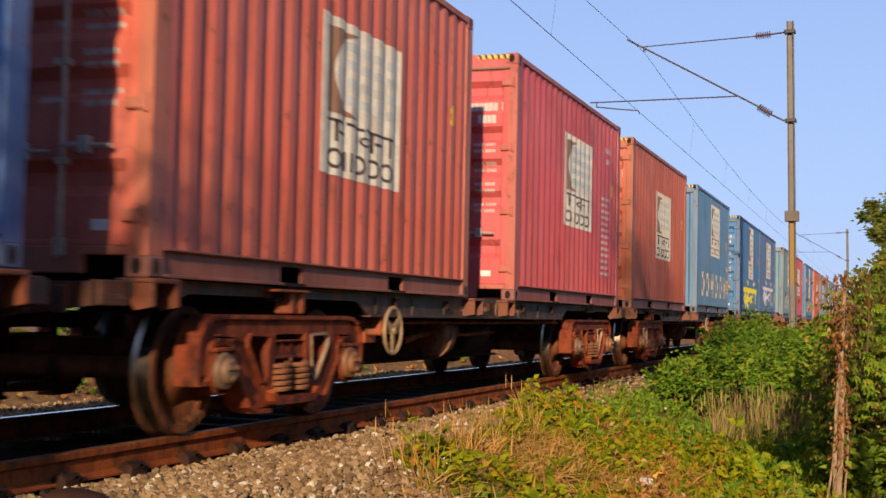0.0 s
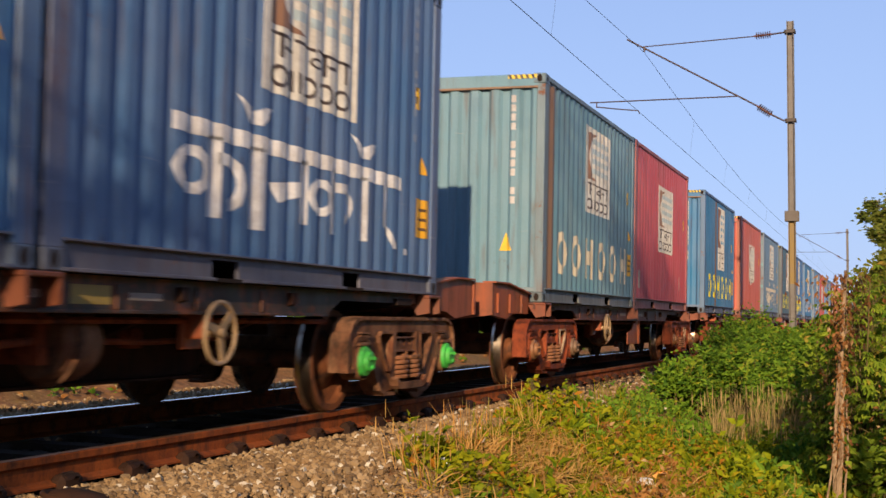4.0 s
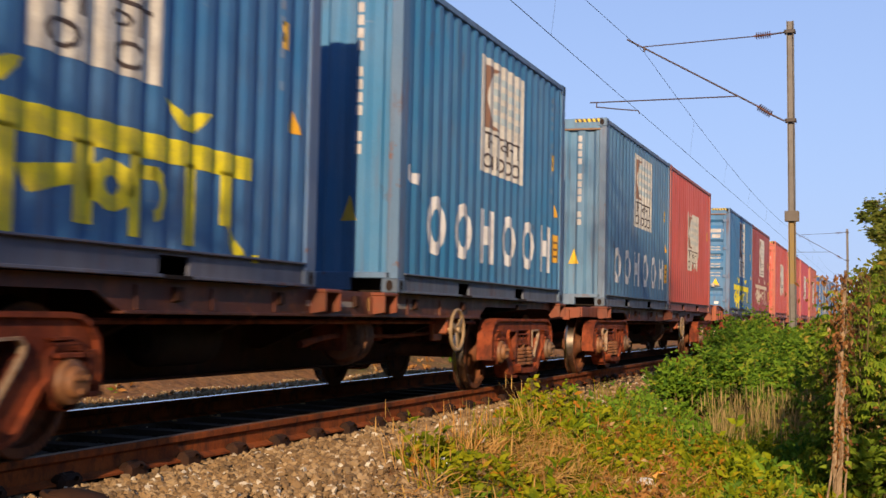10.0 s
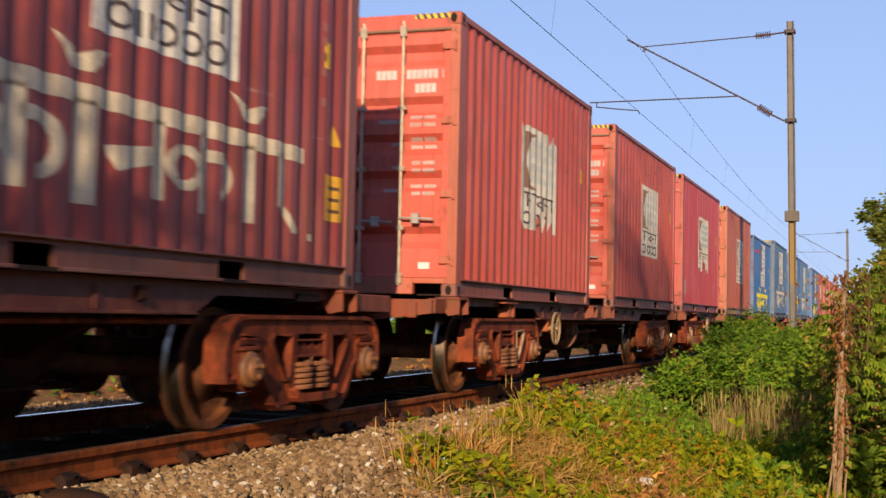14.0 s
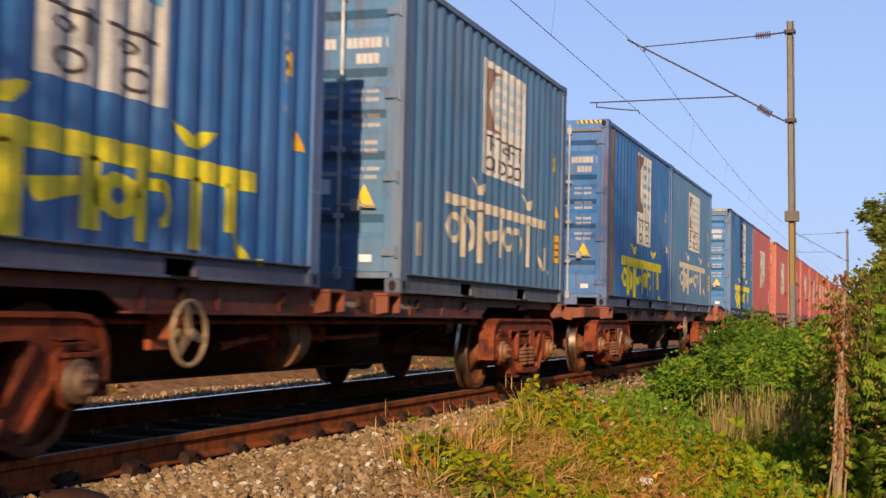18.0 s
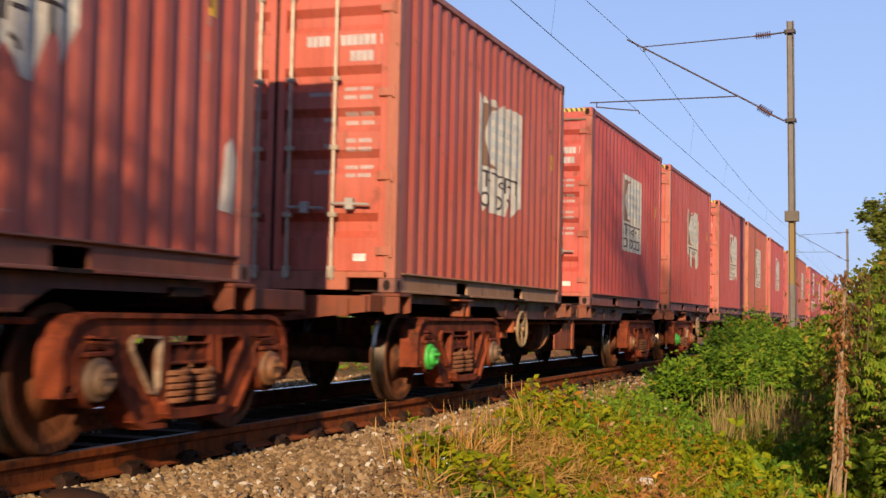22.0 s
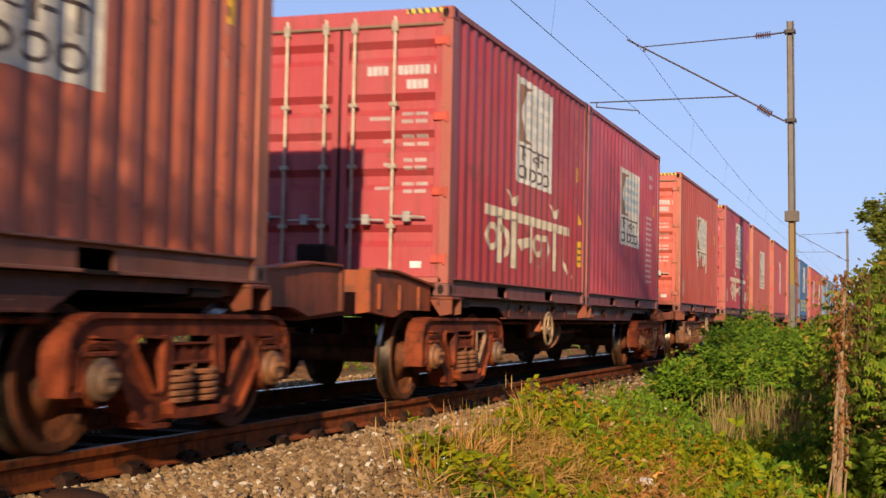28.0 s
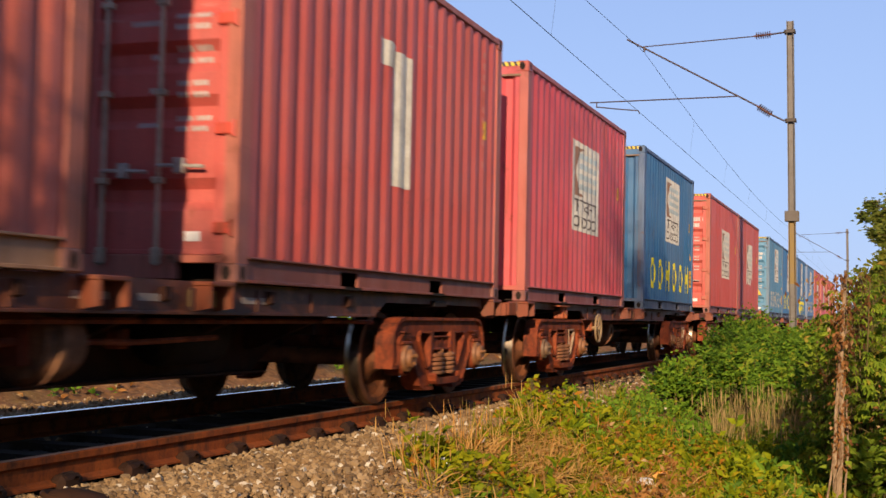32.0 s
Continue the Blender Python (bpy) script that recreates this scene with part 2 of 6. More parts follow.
# ---- shapes ----
class Shape:
    """A mesh under way: points, faces, a material slot and a smooth flag for each face."""

    def __init__(self):
        self.v, self.f, self.m, self.s = [], [], [], []

    def add(self, v, f, mat=0, smooth=False):
        o = len(self.v)
        self.v += [tuple(p) for p in v]
        self.f += [tuple(i + o for i in q) for q in f]
        self.m += [mat] * len(f)
        self.s += [smooth] * len(f)
        return self

    def box(self, x0, x1, y0, y1, z0, z1, c=0.0, mat=0):
        if c <= 0:
            v = [(x, y, z) for x in (x0, x1) for y in (y0, y1) for z in (z0, z1)]
            return self.add(v, [(0, 1, 3, 2), (4, 6, 7, 5), (0, 4, 5, 1), (2, 3, 7, 6), (0, 2, 6, 4), (1, 5, 7, 3)], mat)
        lo, hi, v, idx = (x0, y0, z0), (x1, y1, z1), [], {}
        for i in range(8):
            sg = [(i >> k) & 1 for k in range(3)]
            for ax in range(3):
                p = [hi[k] if sg[k] else lo[k] for k in range(3)]
                for k in range(3):
                    if k != ax:
                        p[k] += -c if sg[k] else c
                idx[i, ax] = len(v)
                v.append(p)
        f = []
        for ax in range(3):
            b, d = [k for k in range(3) if k != ax]
            for s in (0, 1):
                q = [(s << ax), (s << ax) | (1 << b), (s << ax) | (1 << b) | (1 << d), (s << ax) | (1 << d)]
                f.append(tuple(idx[i, ax] for i in q))
        for ax in range(3):
            b, d = [k for k in range(3) if k != ax]
            for i in range(8):
                if (i >> ax) & 1:
                    continue
                j = i | (1 << ax)
                f.append((idx[i, b], idx[j, b], idx[j, d], idx[i, d]))
        for i in range(8):
            f.append((idx[i, 0], idx[i, 1], idx[i, 2]))
        return self.add(v, f, mat)

    def prism(self, pts, axis, a, b, mat=0):
        n = len(pts)

        def at(p, d):
            return {"x": (d, p[0], p[1]), "y": (p[0], d, p[1]), "z": (p[0], p[1], d)}[axis]
        v = [at(p, a) for p in pts] + [at(p, b) for p in pts]
        f = [tuple(range(n))[::-1], tuple(range(n, 2 * n))] + [(i, (i + 1) % n, n + (i + 1) % n, n + i) for i in range(n)]
        return self.add(v, f, mat)

    def tube(self, p0, p1, r, n=10, r1=None, mat=0, caps=True):
        p0, p1 = Vector(p0), Vector(p1)
        d = (p1 - p0).normalized()
        s = d.orthogonal().normalized()
        t = d.cross(s)
        r1 = r if r1 is None else r1
        ring = [(math.cos(2 * math.pi * i / n), math.sin(2 * math.pi * i / n)) for i in range(n)]
        a = [p0 + (s * c + t * q) * r for c, q in ring]
        b = [p1 + (s * c + t * q) * r1 for c, q in ring]
        self.add(a + b, [(i, (i + 1) % n, n + (i + 1) % n, n + i) for i in range(n)], mat, True)
        if caps:
            self.add(a, [tuple(range(n))[::-1]], mat)
            self.add(b, [tuple(range(n))], mat)
        return self

    def path(self, pts, r, n=6, mat=0):
        """A round bar along points; r a number or one for each point."""
        pts = [Vector(p) for p in pts]
        rr = [r] * len(pts) if isinstance(r, (int, float)) else r
        v = []
        for i, p in enumerate(pts):
            d = (pts[min(i + 1, len(pts) - 1)] - pts[max(i - 1, 0)]).normalized()
            s = d.cross(Vector((0.3, 0.2, 0.93))).normalized()
            t = d.cross(s)
            v += [p + (s * math.cos(2 * math.pi * k / n) + t * math.sin(2 * math.pi * k / n)) * rr[i] for k in range(n)]
        f = [(i * n + k, i * n + (k + 1) % n, (i + 1) * n + (k + 1) % n, (i + 1) * n + k) for i in range(len(pts) - 1) for k in range(n)]
        return self.add(v, f, mat, True)

    def lathe(self, prof, n=32, axis="y", centre=(0, 0, 0), mats=None):
        """prof: (radius, along) pairs, turned about the axis."""
        v = []
        for r, s in prof:
            for i in range(n):
                c, q = r * math.cos(2 * math.pi * i / n), r * math.sin(2 * math.pi * i / n)
                p = (c, s, q) if axis == "y" else (c, q, s) if axis == "z" else (s, c, q)
                v.append((p[0] + centre[0], p[1] + centre[1], p[2] + centre[2]))
        for j in range(len(prof) - 1):
            o = [v[j * n + i] for i in range(n)] + [v[(j + 1) * n + i] for i in range(n)]
            self.add(o, [(i, (i + 1) % n, n + (i + 1) % n, n + i) for i in range(n)], mats[j] if mats else 0, True)
        return self

    def grow(self, y=1.0, z=1.0, up=0.0):
        self.v = [(p[0], p[1] * y, p[2] * z + up) for p in self.v]
        return self

    def mesh(self, name, mats=()):
        me = bpy.data.meshes.new(name)
        me.from_pydata(self.v, [], self.f)
        for m in mats:
            me.materials.append(m)
        me.polygons.foreach_set("material_index", self.m)
        me.polygons.foreach_set("use_smooth", self.s)
        if len(self.f) < 4000:
            bm = bmesh.new()
            bm.from_mesh(me)
            bmesh.ops.remove_doubles(bm, verts=bm.verts, dist=0.0002)
            bmesh.ops.recalc_face_normals(bm, faces=bm.faces)
            for e in bm.edges:
                if len(e.link_faces) == 2 and e.calc_face_angle(0) > 0.6:
                    e.smooth = False
            bm.to_mesh(me)
            bm.free()
        me.update()
        return me


STORE = {}


def kept(key, make, *mats):
    """One mesh for all alike pieces."""
    if key not in STORE:
        STORE[key] = make().mesh(key[0] if isinstance(key, tuple) else key, mats)
    return STORE[key]


def deep(key, make, *mats):
    """A kept mesh of a wagon, at its full height."""
    return kept(key, lambda: make().grow(z=DEEP), *mats)


def part(name, me, parent, colour=None, label="", m=None):
    ob = new(name, me)
    ob.parent = parent
    if m is not None:
        ob.matrix_basis = m
    if colour:
        ob.color = (*colour, 1)
    return tagged(ob, label)


def thing(name, label, category, group="", m=None, kind=""):
    ob = tagged(new(name), label, category, group, kind)
    ob.empty_display_size = 0.2
    if m is not None:
        ob.matrix_basis = m
    return ob


# ---- the boxes ----
PITCH, DEPTH = 0.278, 0.027
X0, X1 = 0.17, BOX_L - 0.17          # corrugated stretch of a side
WAVE = ((0.0, 0.0), (0.098, 0.0), (0.142, DEPTH), (0.208, DEPTH), (0.278, 0.0))


def side_breaks():
    out, x = [], X0
    while x < X1 - 1e-6:
        for dx, d in WAVE[:-1]:
            if x + dx < X1:
                out.append((x + dx, d))
        x += PITCH
    out.append((X1, 0.0))
    return out


SIDE = side_breaks()
# the bands pressed into a door leaf: height, depth
DOOR = [(0.19, 0.0)]
for zc in (0.55, 1.06, 1.40, 1.74, 2.22):
    DOOR += [(zc - 0.115, 0.0), (zc - 0.055, 0.06), (zc + 0.02, 0.06), (zc + 0.085, 0.0)]
DOOR.append((2.42, 0.0))
# the upright waves of a blind end: across, depth
BLIND = [(-1.10, 0.0)]
for i in range(8):
    yc = -0.96 + i * 0.274
    BLIND += [(yc - 0.09, 0.0), (yc - 0.045, 0.042), (yc + 0.045, 0.042), (yc + 0.09, 0.0)]
BLIND.append((1.10, 0.0))


def cut(poly, lo, hi):
    """A convex outline clipped to lo <= first coordinate <= hi."""
    for sgn, lim in ((1, lo), (-1, -hi)):
        out = []
        for i, p in enumerate(poly):
            o = poly[i - 1]
            pin, oin = sgn * p[0] >= lim, sgn * o[0] >= lim
            if pin != oin:
                t = (sgn * lim - o[0]) / (p[0] - o[0]) if sgn > 0 else (-lim - o[0]) / (p[0] - o[0])
                out.append((o[0] + t * (p[0] - o[0]), o[1] + t * (p[1] - o[1])))
            if pin:
                out.append(p)
        poly = out
        if len(poly) < 3:
            return []
    return poly


def on_waves(sh, polys, waves, lift, to3):
    """Paint outlines on a corrugated sheet: cut at every bend, laid on its slopes."""
    for poly in polys:
        for (a, da), (b, db) in zip(waves, waves[1:]):
            q = cut(poly, a, b)
            if len(q) >= 3:
                pts = [to3(p[0], p[1], da + (db - da) * (p[0] - a) / (b - a) - lift) for p in q]
                sh.add(pts, [tuple(range(len(pts)))])
    return sh


def on_side(polys, lift=0.003):
    return on_waves(Shape(), polys, SIDE, lift, lambda x, z, d: (x, -SIDE_Y + 0.012 + d, z))


def on_door(polys, lift=0.003):
    """polys in (height, across)."""
    return on_waves(Shape(), polys, DOOR, lift, lambda z, y, d: (0.03 + d, y, z))


def rect(x0, x1, z0, z1):
    return [(x0, z0), (x1, z0), (x1, z1), (x0, z1)]


def ring(xc, zc, rx, rz, w, wz, n=10, a0=0.0, a1=360.0):
    """An oval band in short straight pieces."""
    out = []
    for i in range(n):
        a, b = radians(a0 + (a1 - a0) * i / n), radians(a0 + (a1 - a0) * (i + 1) / n)
        out.append([(xc + rx * math.cos(a), zc + rz * math.sin(a)), (xc + rx * math.cos(b), zc + rz * math.sin(b)),
                    (xc + (rx - w) * math.cos(b), zc + (rz - wz) * math.sin(b)), (xc + (rx - w) * math.cos(a), zc + (rz - wz) * math.sin(a))])
    return out


def word_blocks(i):
    """Six stencilled shapes in a row along the side: bands and bars."""
    x = 1.02 + i * 0.83
    if i in (0, 1, 3, 4):
        return ring(x, 0.60, 0.275, 0.26, 0.185, 0.11, 12)
    return [rect(x - 0.26, x - 0.07, 0.34, 0.86), rect(x + 0.05, x + 0.25, 0.34, 0.86), rect(x - 0.07, x + 0.05, 0.52, 0.70)]


def hung_word(low):
    """A broad painted bar with uprights and loops hanging from it; low: the bold yellow kind that sits lower.
    One list of outlines for each piece that stands by itself."""
    def at(polys):
        k, top = (1.07, 0.75) if low else (1.10, 0.91)
        return [[(1.24 + (x - 1.22) * k, top + (z - 0.74) * (1.24 if low else 1.20)) for x, z in p] for p in polys]
    wd = 1.35 if low else 1.0
    def stem(x, w, h):
        return [rect(x, x + w * wd, h, 0.76 - 0.075 * wd)]
    bar = [rect(1.22, 4.75, 0.74 - 0.075 * wd, 0.75)]
    letters = [stem(1.62, 0.15, 0.29) + ring(1.44, 0.50, 0.22, 0.12, 0.10 * wd, 0.055 * wd, 10),
               [rect(1.74, 1.92, 0.55, 0.61)] + ring(1.88, 0.47, 0.2, 0.14, 0.10 * wd, 0.06 * wd, 8, -90, 90),
               stem(2.16, 0.17, 0.26),
               stem(2.85, 0.14, 0.33) + [[(2.42, 0.52), (2.87, 0.56), (2.87, 0.48), (2.52, 0.42)]],
               stem(3.35, 0.11, 0.30) + ring(3.2, 0.5, 0.22, 0.11, 0.10 * wd, 0.05 * wd, 10) + [rect(3.40, 3.64, 0.55, 0.61)] + ring(3.58, 0.49, 0.18, 0.12, 0.09, 0.05, 7, -80, 90),
               stem(3.92, 0.11, 0.29),
               stem(4.35, 0.13, 0.40) + [[(4.34, 0.50), (4.47, 0.42), (4.68, 0.27), (4.56, 0.27)]]]
    marks = [[[(x - 0.26, 0.93), (x - 0.12, 0.80), (x + 0.06, 0.80), (x + 0.24, 0.91), (x + 0.1, 0.90), (x - 0.05, 0.86)]] for x in (2.22, 3.98)]
    dot = [rect(4.80, 4.87, 0.24, 0.28)]
    return at(bar), [at(q) for q in letters], [at(q) for q in marks + [dot]]


def panel_outline(kind):
    """Place of the white panel on the side: x from, to, height from, to."""
    return {"square": (2.38, 4.05), "tall": (2.58, 3.82)}[kind]


def frame_mesh():
    """A top side rail."""
    return Shape().box(0.16, BOX_L - 0.16, -0.03, 0.03, BOX_M - 0.075, BOX_M - 0.012, 0.008)


def side_mesh(y):
    sh = Shape()
    z0, z1 = 0.15, BOX_M - 0.07
    s = -1 if y < 0 else 1
    v = [(x, s * (SIDE_Y - 0.012 - d), z) for x, d in SIDE for z in (z0, z1)]
    return sh.add(v, [(2 * i, 2 * i + 2, 2 * i + 3, 2 * i + 1) for i in range(len(SIDE) - 1)])


POCKETS = ((1.80, 2.16), (3.90, 4.26))


def bottom_rail_mesh(s):
    """Web of the bottom side rail, notched for two fork pockets."""
    ya, yb = sorted((s * (SIDE_Y - 0.036), s * (SIDE_Y - 0.06)))
    if s > 0:
        return Shape().box(0.178, BOX_L - 0.178, ya, yb, 0.004, 0.150)
    (a, b), (c, d) = POCKETS
    x0, x1 = 0.178, BOX_L - 0.178
    return Shape().prism([(x0, 0.012), (a, 0.012), (a, 0.128), (b, 0.128), (b, 0.012), (c, 0.012), (c, 0.128), (d, 0.128), (d, 0.012), (x1, 0.012), (x1, 0.150), (x0, 0.150)], "y", ya, yb)


def lip_mesh(a, b, z0, z1):
    return Shape().box(a, b, -SIDE_Y - 0.003, -SIDE_Y + 0.07, z0, z1, 0.003)


def pocket_mesh(a, b):
    """The tunnel behind a fork opening: back wall and floor strap."""
    return Shape().prism([(-SIDE_Y + 0.002, 0.0), (-SIDE_Y + 0.002, 0.022), (-0.90, 0.022), (-0.90, 0.128), (-0.88, 0.128), (-0.88, 0.0)], "x", a, b)


def floor_mesh():
    """The floor with its cross members below, one welded piece."""
    foot = []
    for i in range(14):
        x = 0.30 + i * (BOX_L - 0.66) / 13
        if not any(a - 0.06 < x < b + 0.06 for a, b in POCKETS):
            foot += [(x, 0.13), (x, 0.012), (x + 0.045, 0.012), (x + 0.045, 0.13)]
    return Shape().prism([(0.05, 0.16), (0.05, 0.13)] + foot + [(BOX_L - 0.05, 0.13), (BOX_L - 0.05, 0.16)], "y", -1.15, 1.15)


def casting_mesh():
    """A corner casting: a bevelled block, its holes added as flat dark ovals."""
    sh = Shape()
    sh.box(0, 0.178, -0.081, 0.081, 0, 0.118, 0.01)
    return sh


# flat oval on the casting; dark colour stands in for the hole's inner shade
def casting_hole_mesh(end):
    turn = [2 * math.pi * i / 14 for i in range(14)]
    if end:
        v = [(-0.0015, 0.034 * math.cos(a), 0.06 + 0.044 * math.sin(a)) for a in turn]
    else:
        v = [(0.085 + 0.034 * math.cos(a), -0.0825, 0.06 + 0.044 * math.sin(a)) for a in turn]
    return Shape().add(v, [tuple(range(14))])


def post_mesh():
    sh = Shape()
    return sh.prism([(0.004, -0.075), (0.165, -0.075), (0.165, -0.02), (0.14, 0.0), (0.06, 0.0), (0.05, 0.03), (0.004, 0.03)], "z", 0.118, BOX_M - 0.118)


def door_mesh(s):
    """One leaf with pressed bands; s -1 the near leaf, +1 the far one."""
    sh = Shape()
    ya, yb = (-1.105, -0.012) if s < 0 else (0.012, 1.105)
    e = 0.075
    v = [(0.03 + d, y, z) for z, d in DOOR for y in (ya + e, yb - e)]
    sh.add(v, [(2 * i, 2 * i + 1, 2 * i + 3, 2 * i + 2) for i in range(len(DOOR) - 1)])
    for a, b in ((ya, ya + e), (yb - e, yb)):
        sh.box(0.022, 0.075, a, b, 0.17, 2.44, 0.006)
    for a, b in ((0.17, 0.20), (2.41, 2.44)):
        sh.box(0.0235, 0.07, ya + e, yb - e, a, b, 0.004)
    return sh


def blind_mesh(x, s):
    sh = Shape()
    v = [(x + s * d, y, z) for y, d in BLIND for z in (0.15, 2.48)]
    return sh.add(v, [(2 * i, 2 * i + 2, 2 * i + 3, 2 * i + 1) for i in range(len(BLIND) - 1)])


def keeper_bar_mesh():
    """A locking bar with its cams, guides and brackets."""
    sh = Shape()
    sh.tube((0, 0, 0.10), (0, 0, 2.52), 0.017, 8)
    for z in (0.16, 2.43):
        sh.box(-0.02, 0.02, -0.035, 0.035, z - 0.05, z + 0.05, 0.006)
    for z in (0.62, 1.16, 1.72):
        sh.box(-0.022, 0.025, -0.045, 0.045, z - 0.02, z + 0.02, 0.005)
    return sh


def handle_mesh():
    sh = Shape()
    sh.path([(0, 0, 0), (-0.012, 0.10, 0.0), (-0.014, 0.32, -0.008), (-0.01, 0.37, -0.01)], 0.012, 6)
    sh.box(-0.03, 0.02, 0.14, 0.22, -0.05, 0.045, 0.006)
    return sh


def hinge_mesh():
    sh = Shape()
    sh.box(-0.014, 0.03, -0.075, 0.075, -0.035, 0.035, 0.006)
    sh.tube((-0.012, -0.068, -0.05), (-0.012, -0.068, 0.05), 0.016, 8)
    return sh


def triangle(x, z, w, h):
    return [(x - w / 2, z), (x + w / 2, z), (x, z + h)]


WHITE, CREAM, YELLOW = (0.74, 0.74, 0.72), (0.66, 0.57, 0.40), (0.86, 0.74, 0.012)
PANEL_A, PANEL_B = (0.66, 0.63, 0.52), (0.70, 0.67, 0.57)
AMBER, DARKMARK, SKYMARK = (0.80, 0.40, 0.015), (0.050, 0.034, 0.026), (0.13, 0.37, 0.52)
BASES = {
    "red": (0.46, 0.072, 0.052), "orange": (0.46, 0.094, 0.040), "pink": (0.46, 0.064, 0.078), "maroon": (0.38, 0.034, 0.040), "dusk": (0.25, 0.040, 0.034),
    "brick": (0.45, 0.086, 0.050), "purple": (0.37, 0.042, 0.052), "rust": (0.46, 0.106, 0.050), "blue": (0.018, 0.135, 0.27), "sky": (0.060, 0.185, 0.31),
    "slate": (0.095, 0.185, 0.23), "deep": (0.008, 0.115, 0.35), "azure": (0.018, 0.135, 0.32), "steel": (0.042, 0.130, 0.235), "teal": (0.022, 0.088, 0.115)}
WORDS = {"red": "faded red", "orange": "orange-red", "pink": "pinkish red", "maroon": "dark red", "purple": "dark maroon",
         "brick": "brick-red", "rust": "rust-brown", "blue": "blue", "sky": "pale blue", "slate": "grey-blue", "deep": "bright blue",
         "azure": "mid-blue", "steel": "dull blue", "teal": "dark teal", "dusk": "dull maroon"}
BLUES = ("blue", "sky", "slate", "deep", "azure", "steel", "teal")


def container(spec, k, m):
    """A 20-foot box: spec is base colour, front (doors or blind), lettering, its colour, panel kind, panel foot, extras."""
    base, front, word, ink, panel, foot, extra = spec
    high = BOX_M if "low" in extra else BOX_H
    rise = high / BOX_M

    def tall(key, make, *mats):
        """A kept mesh of a box, at its full height."""
        key = (key,) if isinstance(key, str) else key
        return kept((*key, rise), lambda: make().grow(z=rise), *mats)
    r = random.Random(k * 7 + 3)
    col = tuple(min(1, c * (1.06 + 0.22 * r.random())) for c in BASES[base])
    trim = tuple(0.74 * c + 0.26 * q for c, q in zip(col, (0.20, 0.12, 0.08))) if base in BLUES else tuple(0.55 * c + 0.45 * q for c, q in zip(col, (0.28, 0.13, 0.06)))
    label = "%s corrugated container" % WORDS[base]
    if word == "blocks":
        label += ", %s stencilled blocks" % ("yellow" if ink == YELLOW else "cream")
    elif word == "hung":
        label += ", %s painted script" % ("yellow" if ink == YELLOW else "cream")
    if "peeled" in extra:
        label += ", peeling white panel"
    elif panel:
        label += ", white panel"
    box = thing("shipping_container", label + " on wagon", "shipping container", "containers on the train", m)
    bluish = base in BLUES
    coat = M_PAINT_BLUE if bluish else M_PAINT
    paint = M_PAINT_RUSTY if "rusty" in extra else coat
    tone = "rusty" if "rusty" in extra else "blue" if bluish else "kept"
    for s in (-1, 1):
        part("side_panel", tall(("side_panel", s, tone), lambda: side_mesh(s), paint), box, col)
        low = tuple(0.6 * c for c in trim) if k not in (23, 30, 34, 42) else (0.36, 0.19, 0.09)
        if base in BLUES:
            low = tuple(0.45 * c + 0.30 * q for c, q in zip(trim, (0.15, 0.10, 0.07)))
        rail = part("bottom_rail", tall(("bottom_rail", s), lambda: bottom_rail_mesh(s), M_PAINT_RUSTY), box, low)
        if s < 0:
            (a, b), (c, d) = POCKETS
            part("upper_lip", tall("upper_lip", lambda: lip_mesh(0.178, BOX_L - 0.178, 0.150, 0.164), M_PAINT_RUSTY), rail, low)
            for i, (u, v) in enumerate(((0.178, a), (b, c), (d, BOX_L - 0.178))):
                part("lower_lip", tall(("lower_lip", i), lambda: lip_mesh(u, v, 0.004, 0.024), M_PAINT_RUSTY), rail, low)
            for i, (u, v) in enumerate(POCKETS):
                part("fork_pocket", tall(("fork_pocket", i), lambda: pocket_mesh(u, v), M_DARK), rail)
        for xe in (0, 1):
            part("corner_post", tall("corner_post", post_mesh, M_PAINT_RUSTY), box, trim, "",
                 Matrix.Translation((BOX_L * xe, s * (SIDE_Y - 0.081), 0)) @ Matrix.Diagonal((1 - 2 * xe, -s, 1, 1)))
            for ze in (0, 1):
                c = part("corner_casting", tall("corner_casting", casting_mesh, M_BAR), box, tuple(0.5 * a + 0.05 for a in trim) if ze == 0 else trim, "",
                         Matrix.Translation((BOX_L * xe, s * (SIDE_Y - 0.081), (high - 0.118 * rise) * ze)) @ Matrix.Diagonal((1 - 2 * xe, -s, 1, 1)))
                if s < 0:
                    part("hole", tall("hole", lambda: casting_hole_mesh(0), M_DARK), c)
                    if xe == 0:
                        part("hole", tall("end_hole", lambda: casting_hole_mesh(1), M_DARK), c)
    for s in (-1, 1):
        part("top_rail", tall("top_rail", frame_mesh, M_PAINT), box, trim, "", pose(0, s * (SIDE_Y - 0.03), 0))
    part("roof", tall("roof", lambda: Shape().box(0.01, BOX_L - 0.01, -SIDE_Y + 0.061, SIDE_Y - 0.061, BOX_M - 0.06, BOX_M - 0.02), M_PAINT), box, trim)
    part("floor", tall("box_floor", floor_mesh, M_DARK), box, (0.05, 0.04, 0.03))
    part("rear_end", tall(("rear_end", bluish), lambda: blind_mesh(BOX_L - 0.02, -1), coat), box, col)
    for xa in (0.0, BOX_L - 0.08):
        part("header", tall(("header", xa, bluish), lambda: Shape().box(xa + 0.004, xa + 0.076, -1.14, 1.14, 2.44, BOX_M - 0.006, 0.008), coat), box, col)
        heel = 0.118 if xa == 0.0 else 0.012
        part("sill", tall(("sill", xa), lambda: Shape().box(xa + 0.004, xa + 0.076, -1.14, -0.75, heel, 0.168, 0.006).box(xa + 0.004, xa + 0.076, -0.75, 0.75, 0.02, 0.168, 0.006)
                          .box(xa + 0.004, xa + 0.076, 0.75, 1.14, heel, 0.168, 0.006), M_PAINT_RUSTY), box, trim)
